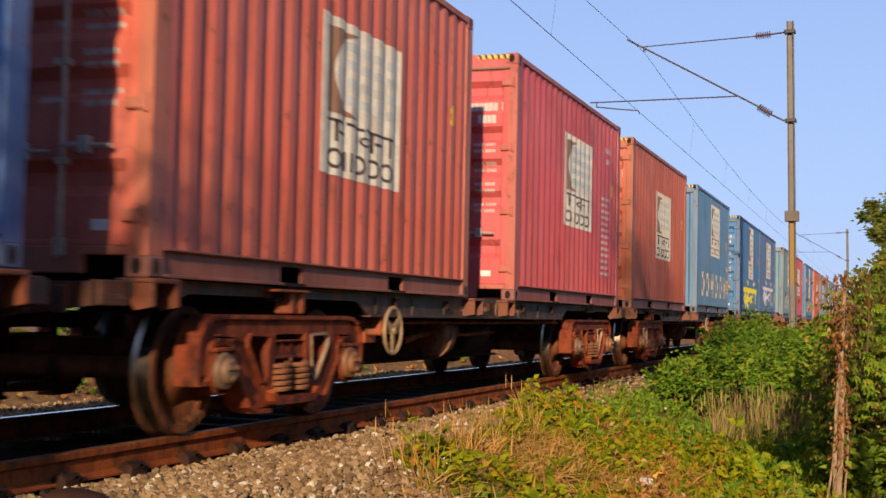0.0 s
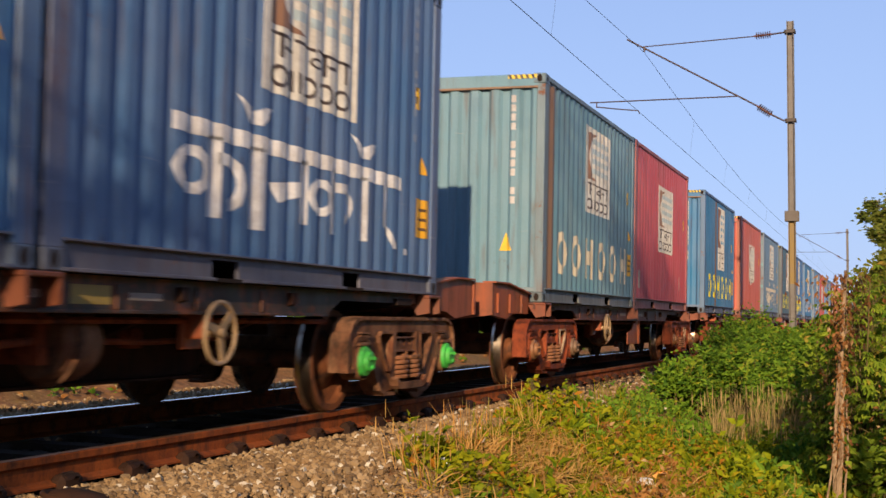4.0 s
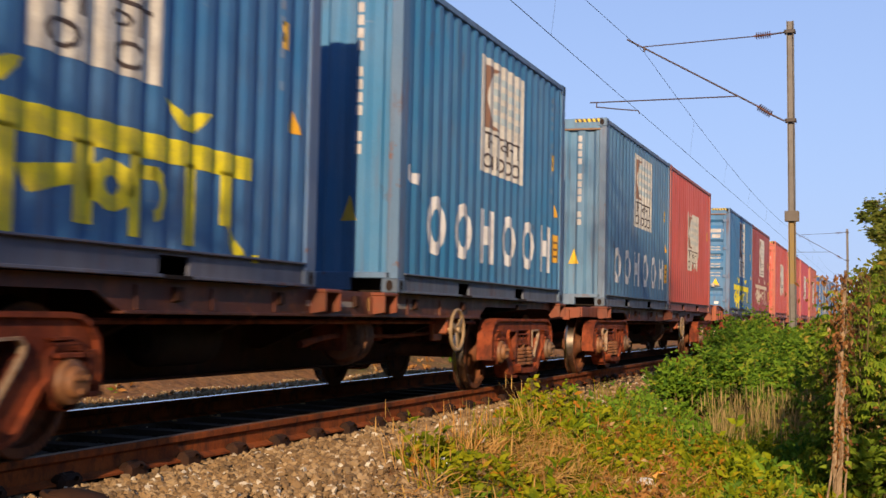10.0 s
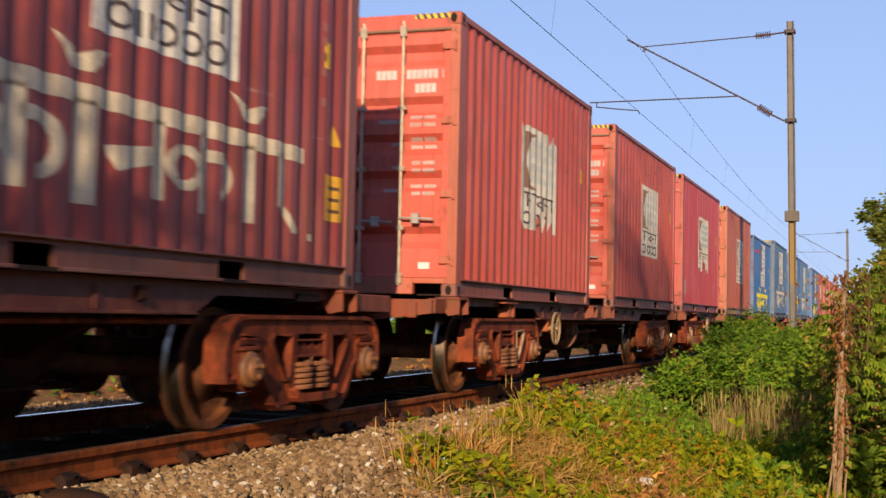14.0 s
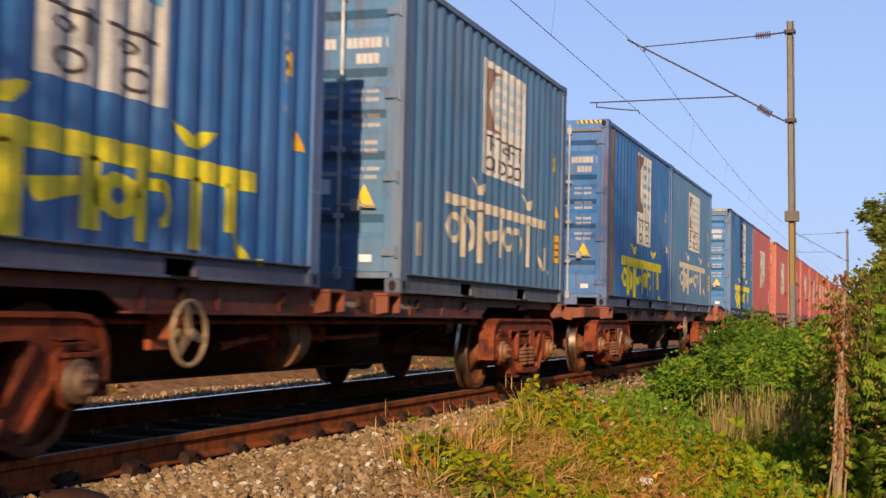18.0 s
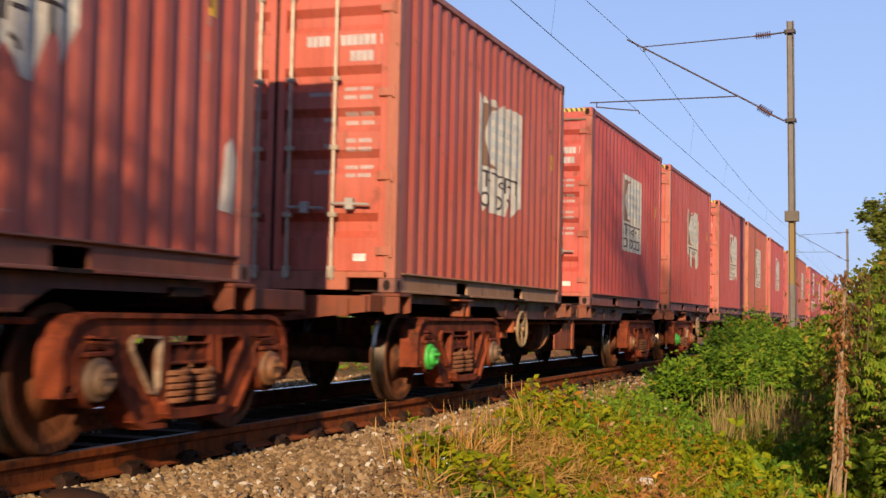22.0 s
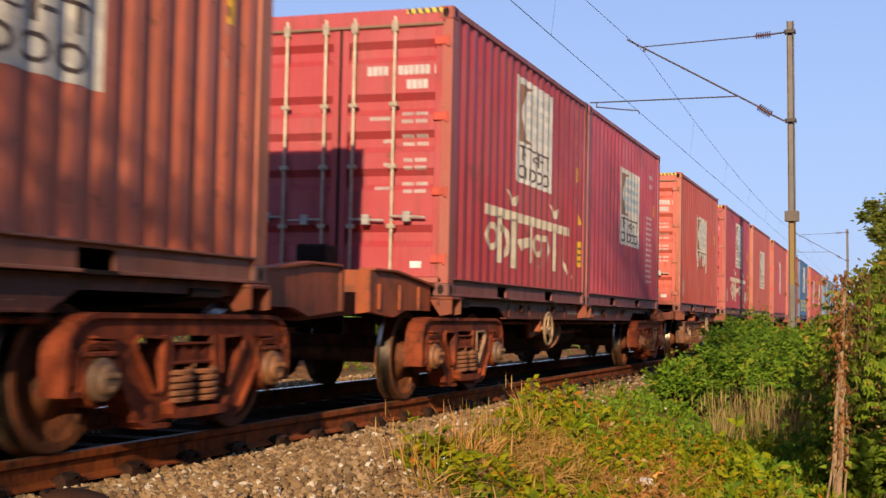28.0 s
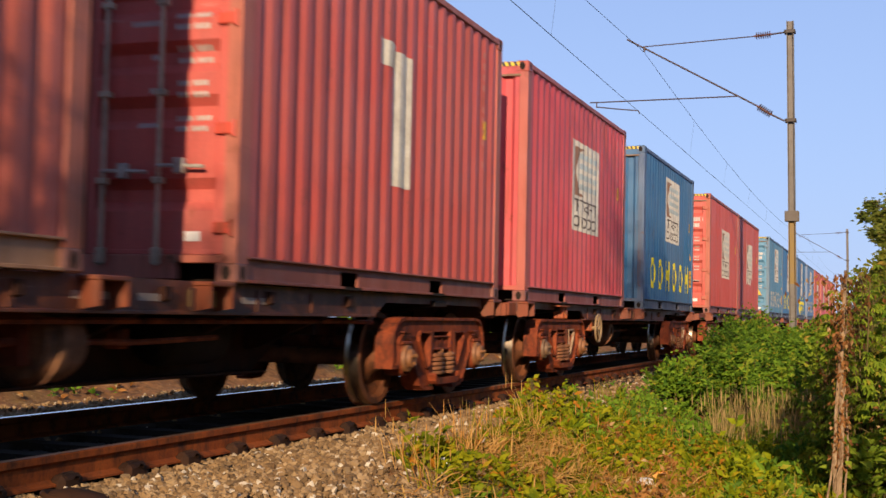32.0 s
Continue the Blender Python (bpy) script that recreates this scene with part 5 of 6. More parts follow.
def rail_mesh():
    prof = [(-0.075, -0.172), (0.075, -0.172), (0.075, -0.160), (0.012, -0.140), (0.009, -0.06), (0.036, -0.042), (0.036, -0.008), (0.030, -0.001), (-0.030, -0.001), (-0.036, -0.008), (-0.036, -0.042), (-0.009, -0.06), (-0.012, -0.140), (-0.075, -0.160)]
    sh = Shape()
    a, b = -60.0, 420.0
    n = len(prof)
    v = [(x, y, z) for x in (a, b) for y, z in prof]
    sh.add(v, [(i, (i + 1) % n, n + (i + 1) % n, n + i) for i in range(n)])
    sh.m[7] = 1
    return sh


def clip_mesh():
    """Rail fastening: shoulder, elastic clip and liner."""
    sh = Shape()
    # shoulder enlarged and near black: the clip's shadow is built into it
    sh.box(-0.11, 0.11, -0.115, -0.013, -0.235, -0.112, 0.03)
    sh.path([(-0.06, -0.10, -0.14), (-0.05, -0.06, -0.115), (0.0, -0.04, -0.12), (0.05, -0.06, -0.115), (0.06, -0.10, -0.14), (0.0, -0.13, -0.135)], 0.015, 5)
    return sh


def sleeper_mesh():
    return Shape().prism([(-0.125, -0.43), (0.125, -0.43), (0.10, -0.19), (-0.10, -0.19)], "y", -1.375, 1.375)


def track():
    tr = thing("railway_track", "broad-gauge track with rusted rails on concrete sleepers in ballast", "railway track", kind="structure", m=pose(0, TRACK_Y, 0, CANT))
    for s in (-1, 1):
        part("rail", kept(("rail", s), rail_mesh, M_RAIL, M_RAILTOP if s > 0 else M_RAILTOP_NEAR), tr, None, "rusty rail with a %s top" % ("polished" if s > 0 else "darkened brown"), pose(0, s * 0.874, 0))
    x = -4.44 - 0.666 * 40
    while x < 110:
        # concrete coloured near black: the shade under the train is painted in
        part("sleeper", kept("sleeper", sleeper_mesh, M_CONCRETE), tr, (0.035, 0.027, 0.021), "", pose(x, 0, 0))
        if -8 < x < 45:
            part("rail_clip", kept("rail_clip", clip_mesh, M_CLIP), tr, None, "", pose(x, -0.874, 0))
        x += 0.666


def stone_shapes():
    """A few rough, sharp-edged stones, unit size."""
    bm = bmesh.new()
    bmesh.ops.create_icosphere(bm, subdivisions=1, radius=1)
    v0 = np.array([v.co[:] for v in bm.verts])
    f0 = np.array([[v.index for v in f.verts] for f in bm.faces])
    bm.free()
    out = []
    rs = np.random.RandomState(5)
    for i in range(14):
        v = v0 * (0.72 + 0.5 * rs.rand(len(v0), 1)) * (0.7 + 0.6 * rs.rand(3))
        for j in range(3):
            nrm = rs.randn(3)
            nrm /= np.linalg.norm(nrm)
            d = v @ nrm
            v = v - np.outer(np.maximum(d - 0.55, 0), nrm)
        out.append(v)
    return out, f0


def turned(rs):
    q = rs.randn(4)
    q /= np.linalg.norm(q)
    w, x, y, z = q
    return np.array([[1 - 2 * (y * y + z * z), 2 * (x * y - z * w), 2 * (x * z + y * w)], [2 * (x * y + z * w), 1 - 2 * (x * x + z * z), 2 * (y * z - x * w)], [2 * (x * z - y * w), 2 * (y * z + x * w), 1 - 2 * (x * x + y * y)]])


def numpy_mesh(name, v, f, mats, smooth=False):
    me = bpy.data.meshes.new(name)
    me.from_pydata(v.tolist(), [], f.tolist())
    for m in mats:
        me.materials.append(m)
    if smooth:
        me.polygons.foreach_set("use_smooth", [True] * len(f))
    me.update()
    return me


def ballast():
    shapes, f0 = stone_shapes()
    rs = np.random.RandomState(11)
    bed = thing("ballast_bed", "loose pale brown crushed stone beside the rail", "ballast", kind="structure")
    meshes = []
    for i, v in enumerate(shapes):
        meshes.append(numpy_mesh("stone", v, f0, (M_STONE,)))
    spots = []
    for x0, x1, y0, y1, dens in ((5.2, 9.5, 2.4, 4.4, 1350), (9.5, 16.5, 2.6, 4.4, 700), (16.5, 41, 2.85, 4.4, 120), (6.5, 26, 6.25, 9.6, 160), (26, 60, 6.25, 9.2, 40), (3, 5.4, 2.8, 4.4, 280), (-16, 3, 2.7, 4.4, 100), (-16, 6.5, 6.25, 8.2, 55)):
        n = int((x1 - x0) * (y1 - y0) * dens)
        for i in range(n):
            spots.append((rs.uniform(x0, x1), rs.uniform(y0, y1), 0.011 + 0.023 * rs.rand() ** 1.6))
    near = [i for i, s in enumerate(spots) if 6.2 < s[0] < 7.7 and 2.9 < s[1] < 4.35][:300]
    chosen = set(near)
    V, F, o = [], [], 0
    for i, (x, y, r) in enumerate(spots):
        z = lie(x, y) + r * 0.35 + rs.rand() * 0.02
        k = rs.randint(len(shapes))
        R = turned(rs)
        if i in chosen:
            m = Matrix([list(R[0] * r) + [x], list(R[1] * r) + [y], list(R[2] * r) + [z], [0, 0, 0, 1]])
            part("stone", meshes[k], bed, None, "", m)
        else:
            V.append(shapes[k] @ R.T * r + (x, y, z))
            F.append(f0 + o)
            o += len(shapes[k])
    # stones and bed under the train, their shade painted as near-black colour
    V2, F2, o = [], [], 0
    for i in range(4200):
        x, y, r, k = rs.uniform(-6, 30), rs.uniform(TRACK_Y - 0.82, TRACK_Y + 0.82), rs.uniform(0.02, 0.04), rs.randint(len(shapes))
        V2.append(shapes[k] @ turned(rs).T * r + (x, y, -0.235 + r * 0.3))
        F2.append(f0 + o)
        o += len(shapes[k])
    part("oily_stones", numpy_mesh("oily_stones", np.vstack(V2), np.vstack(F2), (M_BED_SHADE,)), bed, None, "stones between the rails, coloured dark for the train's shade")["kind"] = "stuff"
    part("oily_bed", Shape().box(-30, 200, TRACK_Y - 0.80, TRACK_Y + 0.80, -0.32, -0.228).mesh("oily_bed", (M_BED_SHADE,)), bed, None, "bed between the rails, coloured dark for the train's shade")
    part("loose_stones", numpy_mesh("loose_stones", np.vstack(V), np.vstack(F), (M_STONE,)), bed)["kind"] = "stuff"


# ---- plants ----
class Leaves:
    """Many small leaves in one mesh, each folded along its rib."""

    def __init__(self, seed):
        self.rs = np.random.RandomState(seed)
        self.p, self.d, self.u, self.l, self.w = [], [], [], [], []

    def add(self, p, d, u, l, w):
        self.p.append(p), self.d.append(d), self.u.append(u), self.l.append(l), self.w.append(w)

    def mesh(self, name, mat, droop=0.25):
        p, d, u = np.array(self.p), np.array(self.d), np.array(self.u)
        l, w = np.array(self.l)[:, None], np.array(self.w)[:, None]
        d = d / (np.linalg.norm(d, axis=1, keepdims=True) + 1e-9)
        s = np.cross(d, u)
        s = s / (np.linalg.norm(s, axis=1, keepdims=True) + 1e-9)
        u = np.cross(s, d)
        a = p
        m = p + d * l * 0.5 - u * w * 0.10
        b = p + d * l * 0.45 + s * w * 0.5 + u * w * 0.10
        c = p + d * l * 0.45 - s * w * 0.5 + u * w * 0.10
        t = p + d * l - u * l * droop
        n = len(p)
        v = np.stack([a, b, t, c, m], 1).reshape(-1, 3)
        o = np.arange(n)[:, None] * 5
        f = np.concatenate([o + [0, 4, 1], o + [1, 4, 2], o + [0, 3, 4], o + [3, 2, 4]], 0)
        return numpy_mesh(name, v, f, (mat,))


def rand_dir(rs, up=0.4):
    a = rs.uniform(0, 2 * math.pi)
    return np.array([math.cos(a), math.sin(a), rs.uniform(-0.3, 1.0) * up + up * 0.3])


def weeds(name, label, spots, seed, mat, size, height, per):
    """A low stand of leafy plants: stuff."""
    rs = np.random.RandomState(seed)
    lv = Leaves(seed)
    for x, y in (plot(*q) for q in spots):
        z = lie(x, y)
        h = 1.12 * height * rs.uniform(0.35, 1.2) * (0.75 + 1.5 * max(-0.2, noise.noise(Vector((x * 1.9, y * 1.9, seed)))))
        lean = rs.randn(2) * 0.25 * h
        n = int(per * rs.uniform(0.6, 1.3))
        for i in range(n):
            t = rs.uniform(0.12, 1.0)
            p = np.array([x + lean[0] * t, y + lean[1] * t, z + h * t])
            g = 1.08 * size * rs.uniform(0.45, 1.6)
            lv.add(p, rand_dir(rs, 1.1), (rs.randn() * 0.9 - 0.7, rs.randn() * 0.9, 0.55), g, g * rs.uniform(0.35, 0.6))
    return tagged(new(name, lv.mesh(name, mat)), label, "weeds", kind="stuff")


def patch(rs, n, x0, x1, y0, y1, scale=0.8, cut_at=0.0, seed=0):
    out = []
    while len(out) < n:
        x, y = rs.uniform(x0, x1), rs.uniform(y0, y1)
        if noise.noise(Vector((x * scale, y * scale, seed))) > cut_at:
            out.append((x, y))
    return out


def blades(name, label, spots, seed, height, mat, lean=0.35, heads=True, per=14):
    """Tufts of dry grass: bent blades, some with seed heads."""
    rs = np.random.RandomState(seed)
    V, F = [], []
    for x, y in (plot(*q) for q in spots):
        z = lie(x, y)
        for i in range(int(per * rs.uniform(0.5, 1.5))):
            h = 1.12 * height * rs.uniform(0.25, 1.15)
            a = rs.uniform(0, 2 * math.pi)
            d = np.array([math.cos(a), math.sin(a)]) * lean * h * rs.rand() * 1.5
            b = np.array([x + rs.randn() * 0.05, y + rs.randn() * 0.05])
            w = 0.0019 + 0.0022 * rs.rand()
            s = np.array([-math.sin(a + 0.9), math.cos(a + 0.9)]) * w
            o = len(V)
            m = b + d * 0.35
            t = b + d
            V += [(*(b - s), z), (*(b + s), z), (*(m + s), z + h * 0.6), (*(m - s), z + h * 0.6), (*t, z + h)]
            F += [(o, o + 1, o + 2, o + 3), (o + 3, o + 2, o + 4)]
            if heads and rs.rand() < 0.4:
                o = len(V)
                for zz, ww in ((0.80, 0.2), (0.88, 1.6), (0.98, 1.3), (1.08, 0.2)):
                    V += [(*(t - s * ww), z + h * zz), (*(t + s * ww), z + h * zz)]
                F += [(o + 2 * j, o + 2 * j + 1, o + 2 * j + 3, o + 2 * j + 2) for j in range(3)]
    me = bpy.data.meshes.new(name)
    me.from_pydata(V, [], F)
    me.materials.append(mat)
    return tagged(new(name, me), label, "grass", kind="stuff")


def straw(spots, seed):
    """Flattened dead stalks lying over one another."""
    rs = np.random.RandomState(seed)
    V, F = [], []
    for x, y in (plot(*q) for q in spots):
        z = lie(x, y) + 0.02 + 0.14 * rs.rand()
        a, l = rs.uniform(0, 2 * math.pi), rs.uniform(0.08, 0.30)
        d = np.array([math.cos(a), math.sin(a), rs.randn() * 0.45]) * l
        s = np.array([-math.sin(a), math.cos(a), 0.4]) * rs.uniform(0.002, 0.006)
        p = np.array([x, y, z])
        o = len(V)
        V += [p - s, p + s, p + d * 0.5 + s + (0, 0, 0.02), p + d * 0.5 - s + (0, 0, 0.02), p + d]
        F += [(o, o + 1, o + 2, o + 3), (o + 3, o + 2, o + 4)]
    me = bpy.data.meshes.new("straw")
    me.from_pydata([tuple(v) for v in V], [], F)
    me.materials.append(M_STRAW)
    return tagged(new("straw", me), "flattened dry straw between the weeds", "straw", kind="stuff")


def bush(x, y, h, w, leaves, seed, mat=None, size=0.075, label="dense leafy green bush beside the track", name="bush"):
    """Stems that fork, with leaves along the outer twigs."""
    rs = np.random.RandomState(seed)
    x, y = plot(x, y)
    h, w, size = 1.12 * h, 1.1 * w, 1.08 * size
    z0 = lie(x, y) - 0.03
    b = thing(name, label, "bush", "bushes beside the track", pose(x, y, z0))
    st, lv, tips = Shape(), Leaves(seed), []
    for i in range(9):
        a = 2 * math.pi * i / 9 + rs.rand()
        r1 = w * rs.uniform(0.15, 0.5)
        p1 = Vector((math.cos(a) * r1 * 0.4, math.sin(a) * r1 * 0.4, h * rs.uniform(0.3, 0.5)))
        p2 = Vector((math.cos(a) * r1, math.sin(a) * r1, h * rs.uniform(0.6, 0.95)))
        st.path([(0.03 * math.cos(a), 0.03 * math.sin(a), 0), p1, p2], [0.016, 0.011, 0.004], 5)
        for j in range(6):
            t = rs.uniform(0.2, 1)
            q = p1.lerp(p2, t)
            e = q + Vector((rs.randn() * 0.22 * w, rs.randn() * 0.22 * w, rs.uniform(-0.12, 0.22) * h))
            e.z = min(max(e.z, 0.10), h * 1.06)
            st.path([q, e], [0.006, 0.002], 4)
            tips.append((q, e))
    for i in range(leaves):
        q, e = tips[rs.randint(len(tips))]
        t = rs.uniform(0.1, 1.15)
        p = np.array(q.lerp(e, t)) + rs.randn(3) * 0.055 * (0.6 + w)
        p[2] = max(p[2], 0.02)
        lv.add(p, rand_dir(rs, 0.9), (rs.randn() * 0.9 - 0.9, rs.randn() * 0.9, 0.5), size * rs.uniform(0.6, 1.35), size * rs.uniform(0.35, 0.6))
    if mat is None and w > 0.5:   # young shoots standing out of the crown
        young = Leaves(seed + 7)
        for i in range(11):
            q, e = tips[rs.randint(len(tips))]
            foot = q.lerp(e, 0.8)
            foot.z = max(foot.z, 0.55 * h)
            top = foot + Vector((rs.randn() * 0.10, rs.randn() * 0.10, rs.uniform(0.14, 0.34)))
            st.path([foot, top], [0.005, 0.002], 4)
            for j in range(16):
                young.add(np.array(foot.lerp(top, 0.15 + 0.9 * j / 16)), rand_dir(rs, 0.8), (rs.randn() * 0.8 - 0.9, rs.randn() * 0.8, 0.5), size * rs.uniform(0.8, 1.5), size * rs.uniform(0.4, 0.65))
        part("young_growth", young.mesh("young_growth", M_TALL), b, None, "brighter green young shoots")["kind"] = "stuff"
    part("branchwork", st.mesh("branchwork", (M_TWIG,)), b)
    part("foliage", lv.mesh("foliage", mat or M_BUSH), b)
    return b


def finger_shrub(x, y, h, seed, leaves=70, spread=0.22, label="tall shrub with finger-shaped drooping leaves"):
    """A thin upright shrub; every leaf is a fan of narrow fingers on a stalk of its own."""
    rs = np.random.RandomState(seed)
    x, y = plot(x, y)
    h, spread = 1.12 * h, 1.1 * spread
    z0 = lie(x, y) - 0.03
    b = thing("tall_shrub", label, "shrub", "tall shrubs beside the track", pose(x, y, z0))
    st, lv, stems = Shape(), Leaves(seed), []
    for i in range(4):
        a = rs.uniform(0, 6.28)
        top = Vector((math.cos(a) * spread * rs.rand(), math.sin(a) * spread * rs.rand(), h * rs.uniform(0.72, 1.0)))
        foot = Vector((0.04 * rs.randn(), 0.04 * rs.randn(), 0))
        st.path([foot, foot.lerp(top, 0.5) + Vector((0.02 * rs.randn(), 0.02 * rs.randn(), 0)), top], [0.013, 0.009, 0.004], 6)
        stems.append((foot, top))
    for i in range(leaves):
        foot, top = stems[rs.randint(4)]
        q = np.array(foot.lerp(top, 0.22 + 0.78 * rs.rand() ** 0.7))
        a = rs.uniform(0, 6.28)
        l = rs.uniform(0.06, 0.19)
        d = np.array([math.cos(a), math.sin(a), rs.uniform(0.1, 0.8)])
        e = q + d * l
        st.path([Vector(q), Vector(q + d * l * 0.5 + (0, 0, 0.01)), Vector(e)], [0.003, 0.002, 0.0015], 4)
        g = rs.uniform(0.075, 0.125)
        face = np.array([d[0], d[1], 0.25]) + rs.randn(3) * 0.25
        for f in np.linspace(-1.25, 1.25, 6):
            out = np.array([math.cos(a + f), math.sin(a + f), -0.25 - 0.35 * rs.rand()])
            lv.add(e, out, face * 0.5 + (0, 0, 1), g * (1.0 - 0.25 * abs(f)) * rs.uniform(0.85, 1.1), g * 0.29)
    part("branchwork", st.mesh("branchwork", (M_TWIG,)), b)
    part("foliage", lv.mesh("foliage", M_TALL), b)
    return b


def dry_stalk(x, y, h):
    """A dead upright stem wound with withered creeper."""
    x, y = plot(x, y)
    h = 1.12 * h
    z0 = lie(x, y) - 0.05
    b = thing("dead_stalk", "pale dead stem wound with withered brown creeper", "dead plant", m=pose(x, y, z0))
    rs = np.random.RandomState(3)
    st = Shape()
    for i, (dx, dy, r) in enumerate(((0, 0, 0.024), (0.01, 0.046, 0.017), (0.02, -0.05, 0.011), (-0.01, 0.10, 0.010))):
        top = h * (1.0, 0.95, 0.5, 0.62)[i]
        st.path([(dx + 0.008 * math.sin(t * 7 + i), dy * (1 - 0.8 * t) - 0.07 * t + 0.008 * math.cos(t * 9 + 2 * i), top * t) for t in np.linspace(0, 1, 14)], [r * (1 - 0.45 * t) for t in np.linspace(0, 1, 14)], 7)
    for i in range(9):
        t = 0.72 + 0.03 * i
        a = rs.uniform(0, 6.28)
        st.path([(0, -0.07 * t, h * t), (0.06 * math.cos(a), -0.07 * t + 0.08 * math.sin(a), h * t + 0.05), (0.12 * math.cos(a), -0.07 * t + 0.15 * math.sin(a), h * t + 0.03)], [0.005, 0.004, 0.002], 5)
    part("stem", st.mesh("stem", (M_BARK,)), b)
    vine = Shape().path([(0.026 * math.cos(t * 21), -0.07 * t + 0.026 * math.sin(t * 21), h * (0.1 + 0.85 * t)) for t in np.linspace(0, 1, 70)], 0.006, 5)
    part("creeper", vine.mesh("creeper", (M_BARK,)), b)
    lv = Leaves(8)
    for i in range(620):
        t = rs.uniform(0.22, 0.74) if i % 5 < 2 else rs.uniform(0.70, 1.0)
        sp = 0.034 if t < 0.7 else 0.045 + 0.30 * (t - 0.7)
        p = np.array([rs.randn() * sp, -0.07 * t + rs.randn() * sp, h * (0.02 + 0.97 * t)])
        lv.add(p, np.array([rs.randn() * 0.6, rs.randn() * 0.6, -1.0]), (rs.randn() - 0.8, rs.randn(), 0.3), rs.uniform(0.03, 0.062), rs.uniform(0.014, 0.03))
    part("withered_leaves", lv.mesh("withered_leaves", M_WITHER), b)
    return b


def tree(x, y, h, w, leaves, seed, low=0.28, loose=1.0, mat=None):
    rs = np.random.RandomState(seed)
    x, y = plot(x, y)
    h, w = 1.12 * h, 1.1 * w
    z0 = lie(x, y) - 0.05
    b = thing("tree", "leafy green tree with an uneven crown", "tree", "trees behind the shrubs", pose(x, y, z0))
    st, tips = Shape(), []
    st.path([(0, 0, 0), (0.06, 0.03, h * 0.25), (0.02, 0.1, h * 0.5), (0.1, 0.05, h * 0.8)], [0.11, 0.09, 0.06, 0.02], 9)
    for i in range(16):
        t = rs.uniform(low, 0.82)
        a = rs.uniform(0, 6.28)
        q = Vector((0.05, 0.06, h * t))
        l = w * rs.uniform(0.5, 1.0) * (1.15 - 0.6 * abs(t - 0.5))
        e = q + Vector((math.cos(a) * l, math.sin(a) * l, h * rs.uniform(0.05, 0.28)))
        st.path([q, q.lerp(e, 0.5) + Vector((0, 0, 0.05 * h)), e], [0.035, 0.022, 0.006], 6)
        for j in range(7):
            s = q.lerp(e, rs.uniform(0.4, 1.05))
            g = s + Vector((rs.randn() * 0.22 * w * loose, rs.randn() * 0.22 * w * loose, rs.randn() * 0.12 * w))
            st.path([s, g], [0.008, 0.003], 4)
            tips.append(g)
    lv = Leaves(seed)
    for i in range(leaves):
        g = tips[rs.randint(len(tips))]
        lv.add(np.array(g) + rs.randn(3) * 0.13 * w * loose * (0.6 + 0.5 * rs.rand()), rand_dir(rs, 0.4), (rs.randn() - 0.5, rs.randn(), 0.8), rs.uniform(0.08, 0.16), rs.uniform(0.045, 0.08))
    part("trunk", st.mesh("trunk", (M_TWIG,)), b)
    part("crown", lv.mesh("crown", mat or M_TREE), b)
    return b


def far_hedge(seed):
    """A low line of scrub across the track, to the horizon."""
    rs = np.random.RandomState(seed)
    lv = Leaves(seed)
    for i in range(5200):
        x = rs.uniform(2, 260)
        lv.add(np.array([x, 19 + 0.02 * x + rs.randn() * 0.9, rs.uniform(-0.2, 1.3) + 0.3 * math.sin(x * 0.37)]), rand_dir(rs, 0.5), (rs.randn(), rs.randn(), 1), rs.uniform(0.4, 0.7), rs.uniform(0.25, 0.4))
    tagged(new("far_scrub", lv.mesh("far_scrub", M_BUSH)), "distant line of green scrub across the track", "scrub", kind="stuff")


def woods(seed):
    """A line of trees along the far edge of the verge: one joined mass of leaf clumps on thin trunks."""
    rs = np.random.RandomState(seed)
    lv, st = Leaves(seed), Shape()
    for i in range(26):
        x, y, h = -34 + i * 3.4 + rs.randn() * 0.8, -8.5 + rs.randn() * 0.8, rs.uniform(3.0, 4.2)
        st.path([(x, y, -0.8), (x + 0.1, y, h * 0.5), (x, y + 0.1, h * 0.85)], [0.12, 0.08, 0.03], 6)
        for j in range(520):
            d = rs.randn(3) * (1.3, 1.0, 1.1) + (x, y, h * 0.5)
            lv.add(np.maximum(d, (-99, -99, -0.4)), rand_dir(rs, 0.4), (rs.randn(), rs.randn(), 1), rs.uniform(0.45, 0.75), rs.uniform(0.3, 0.45))
    w = thing("woods", "line of leafy trees along the verge", "woods", kind="stuff")
    part("trunks", st.mesh("trunks", (M_BARK,)), w)
    part("leaves", lv.mesh("leaves", M_TREE), w)


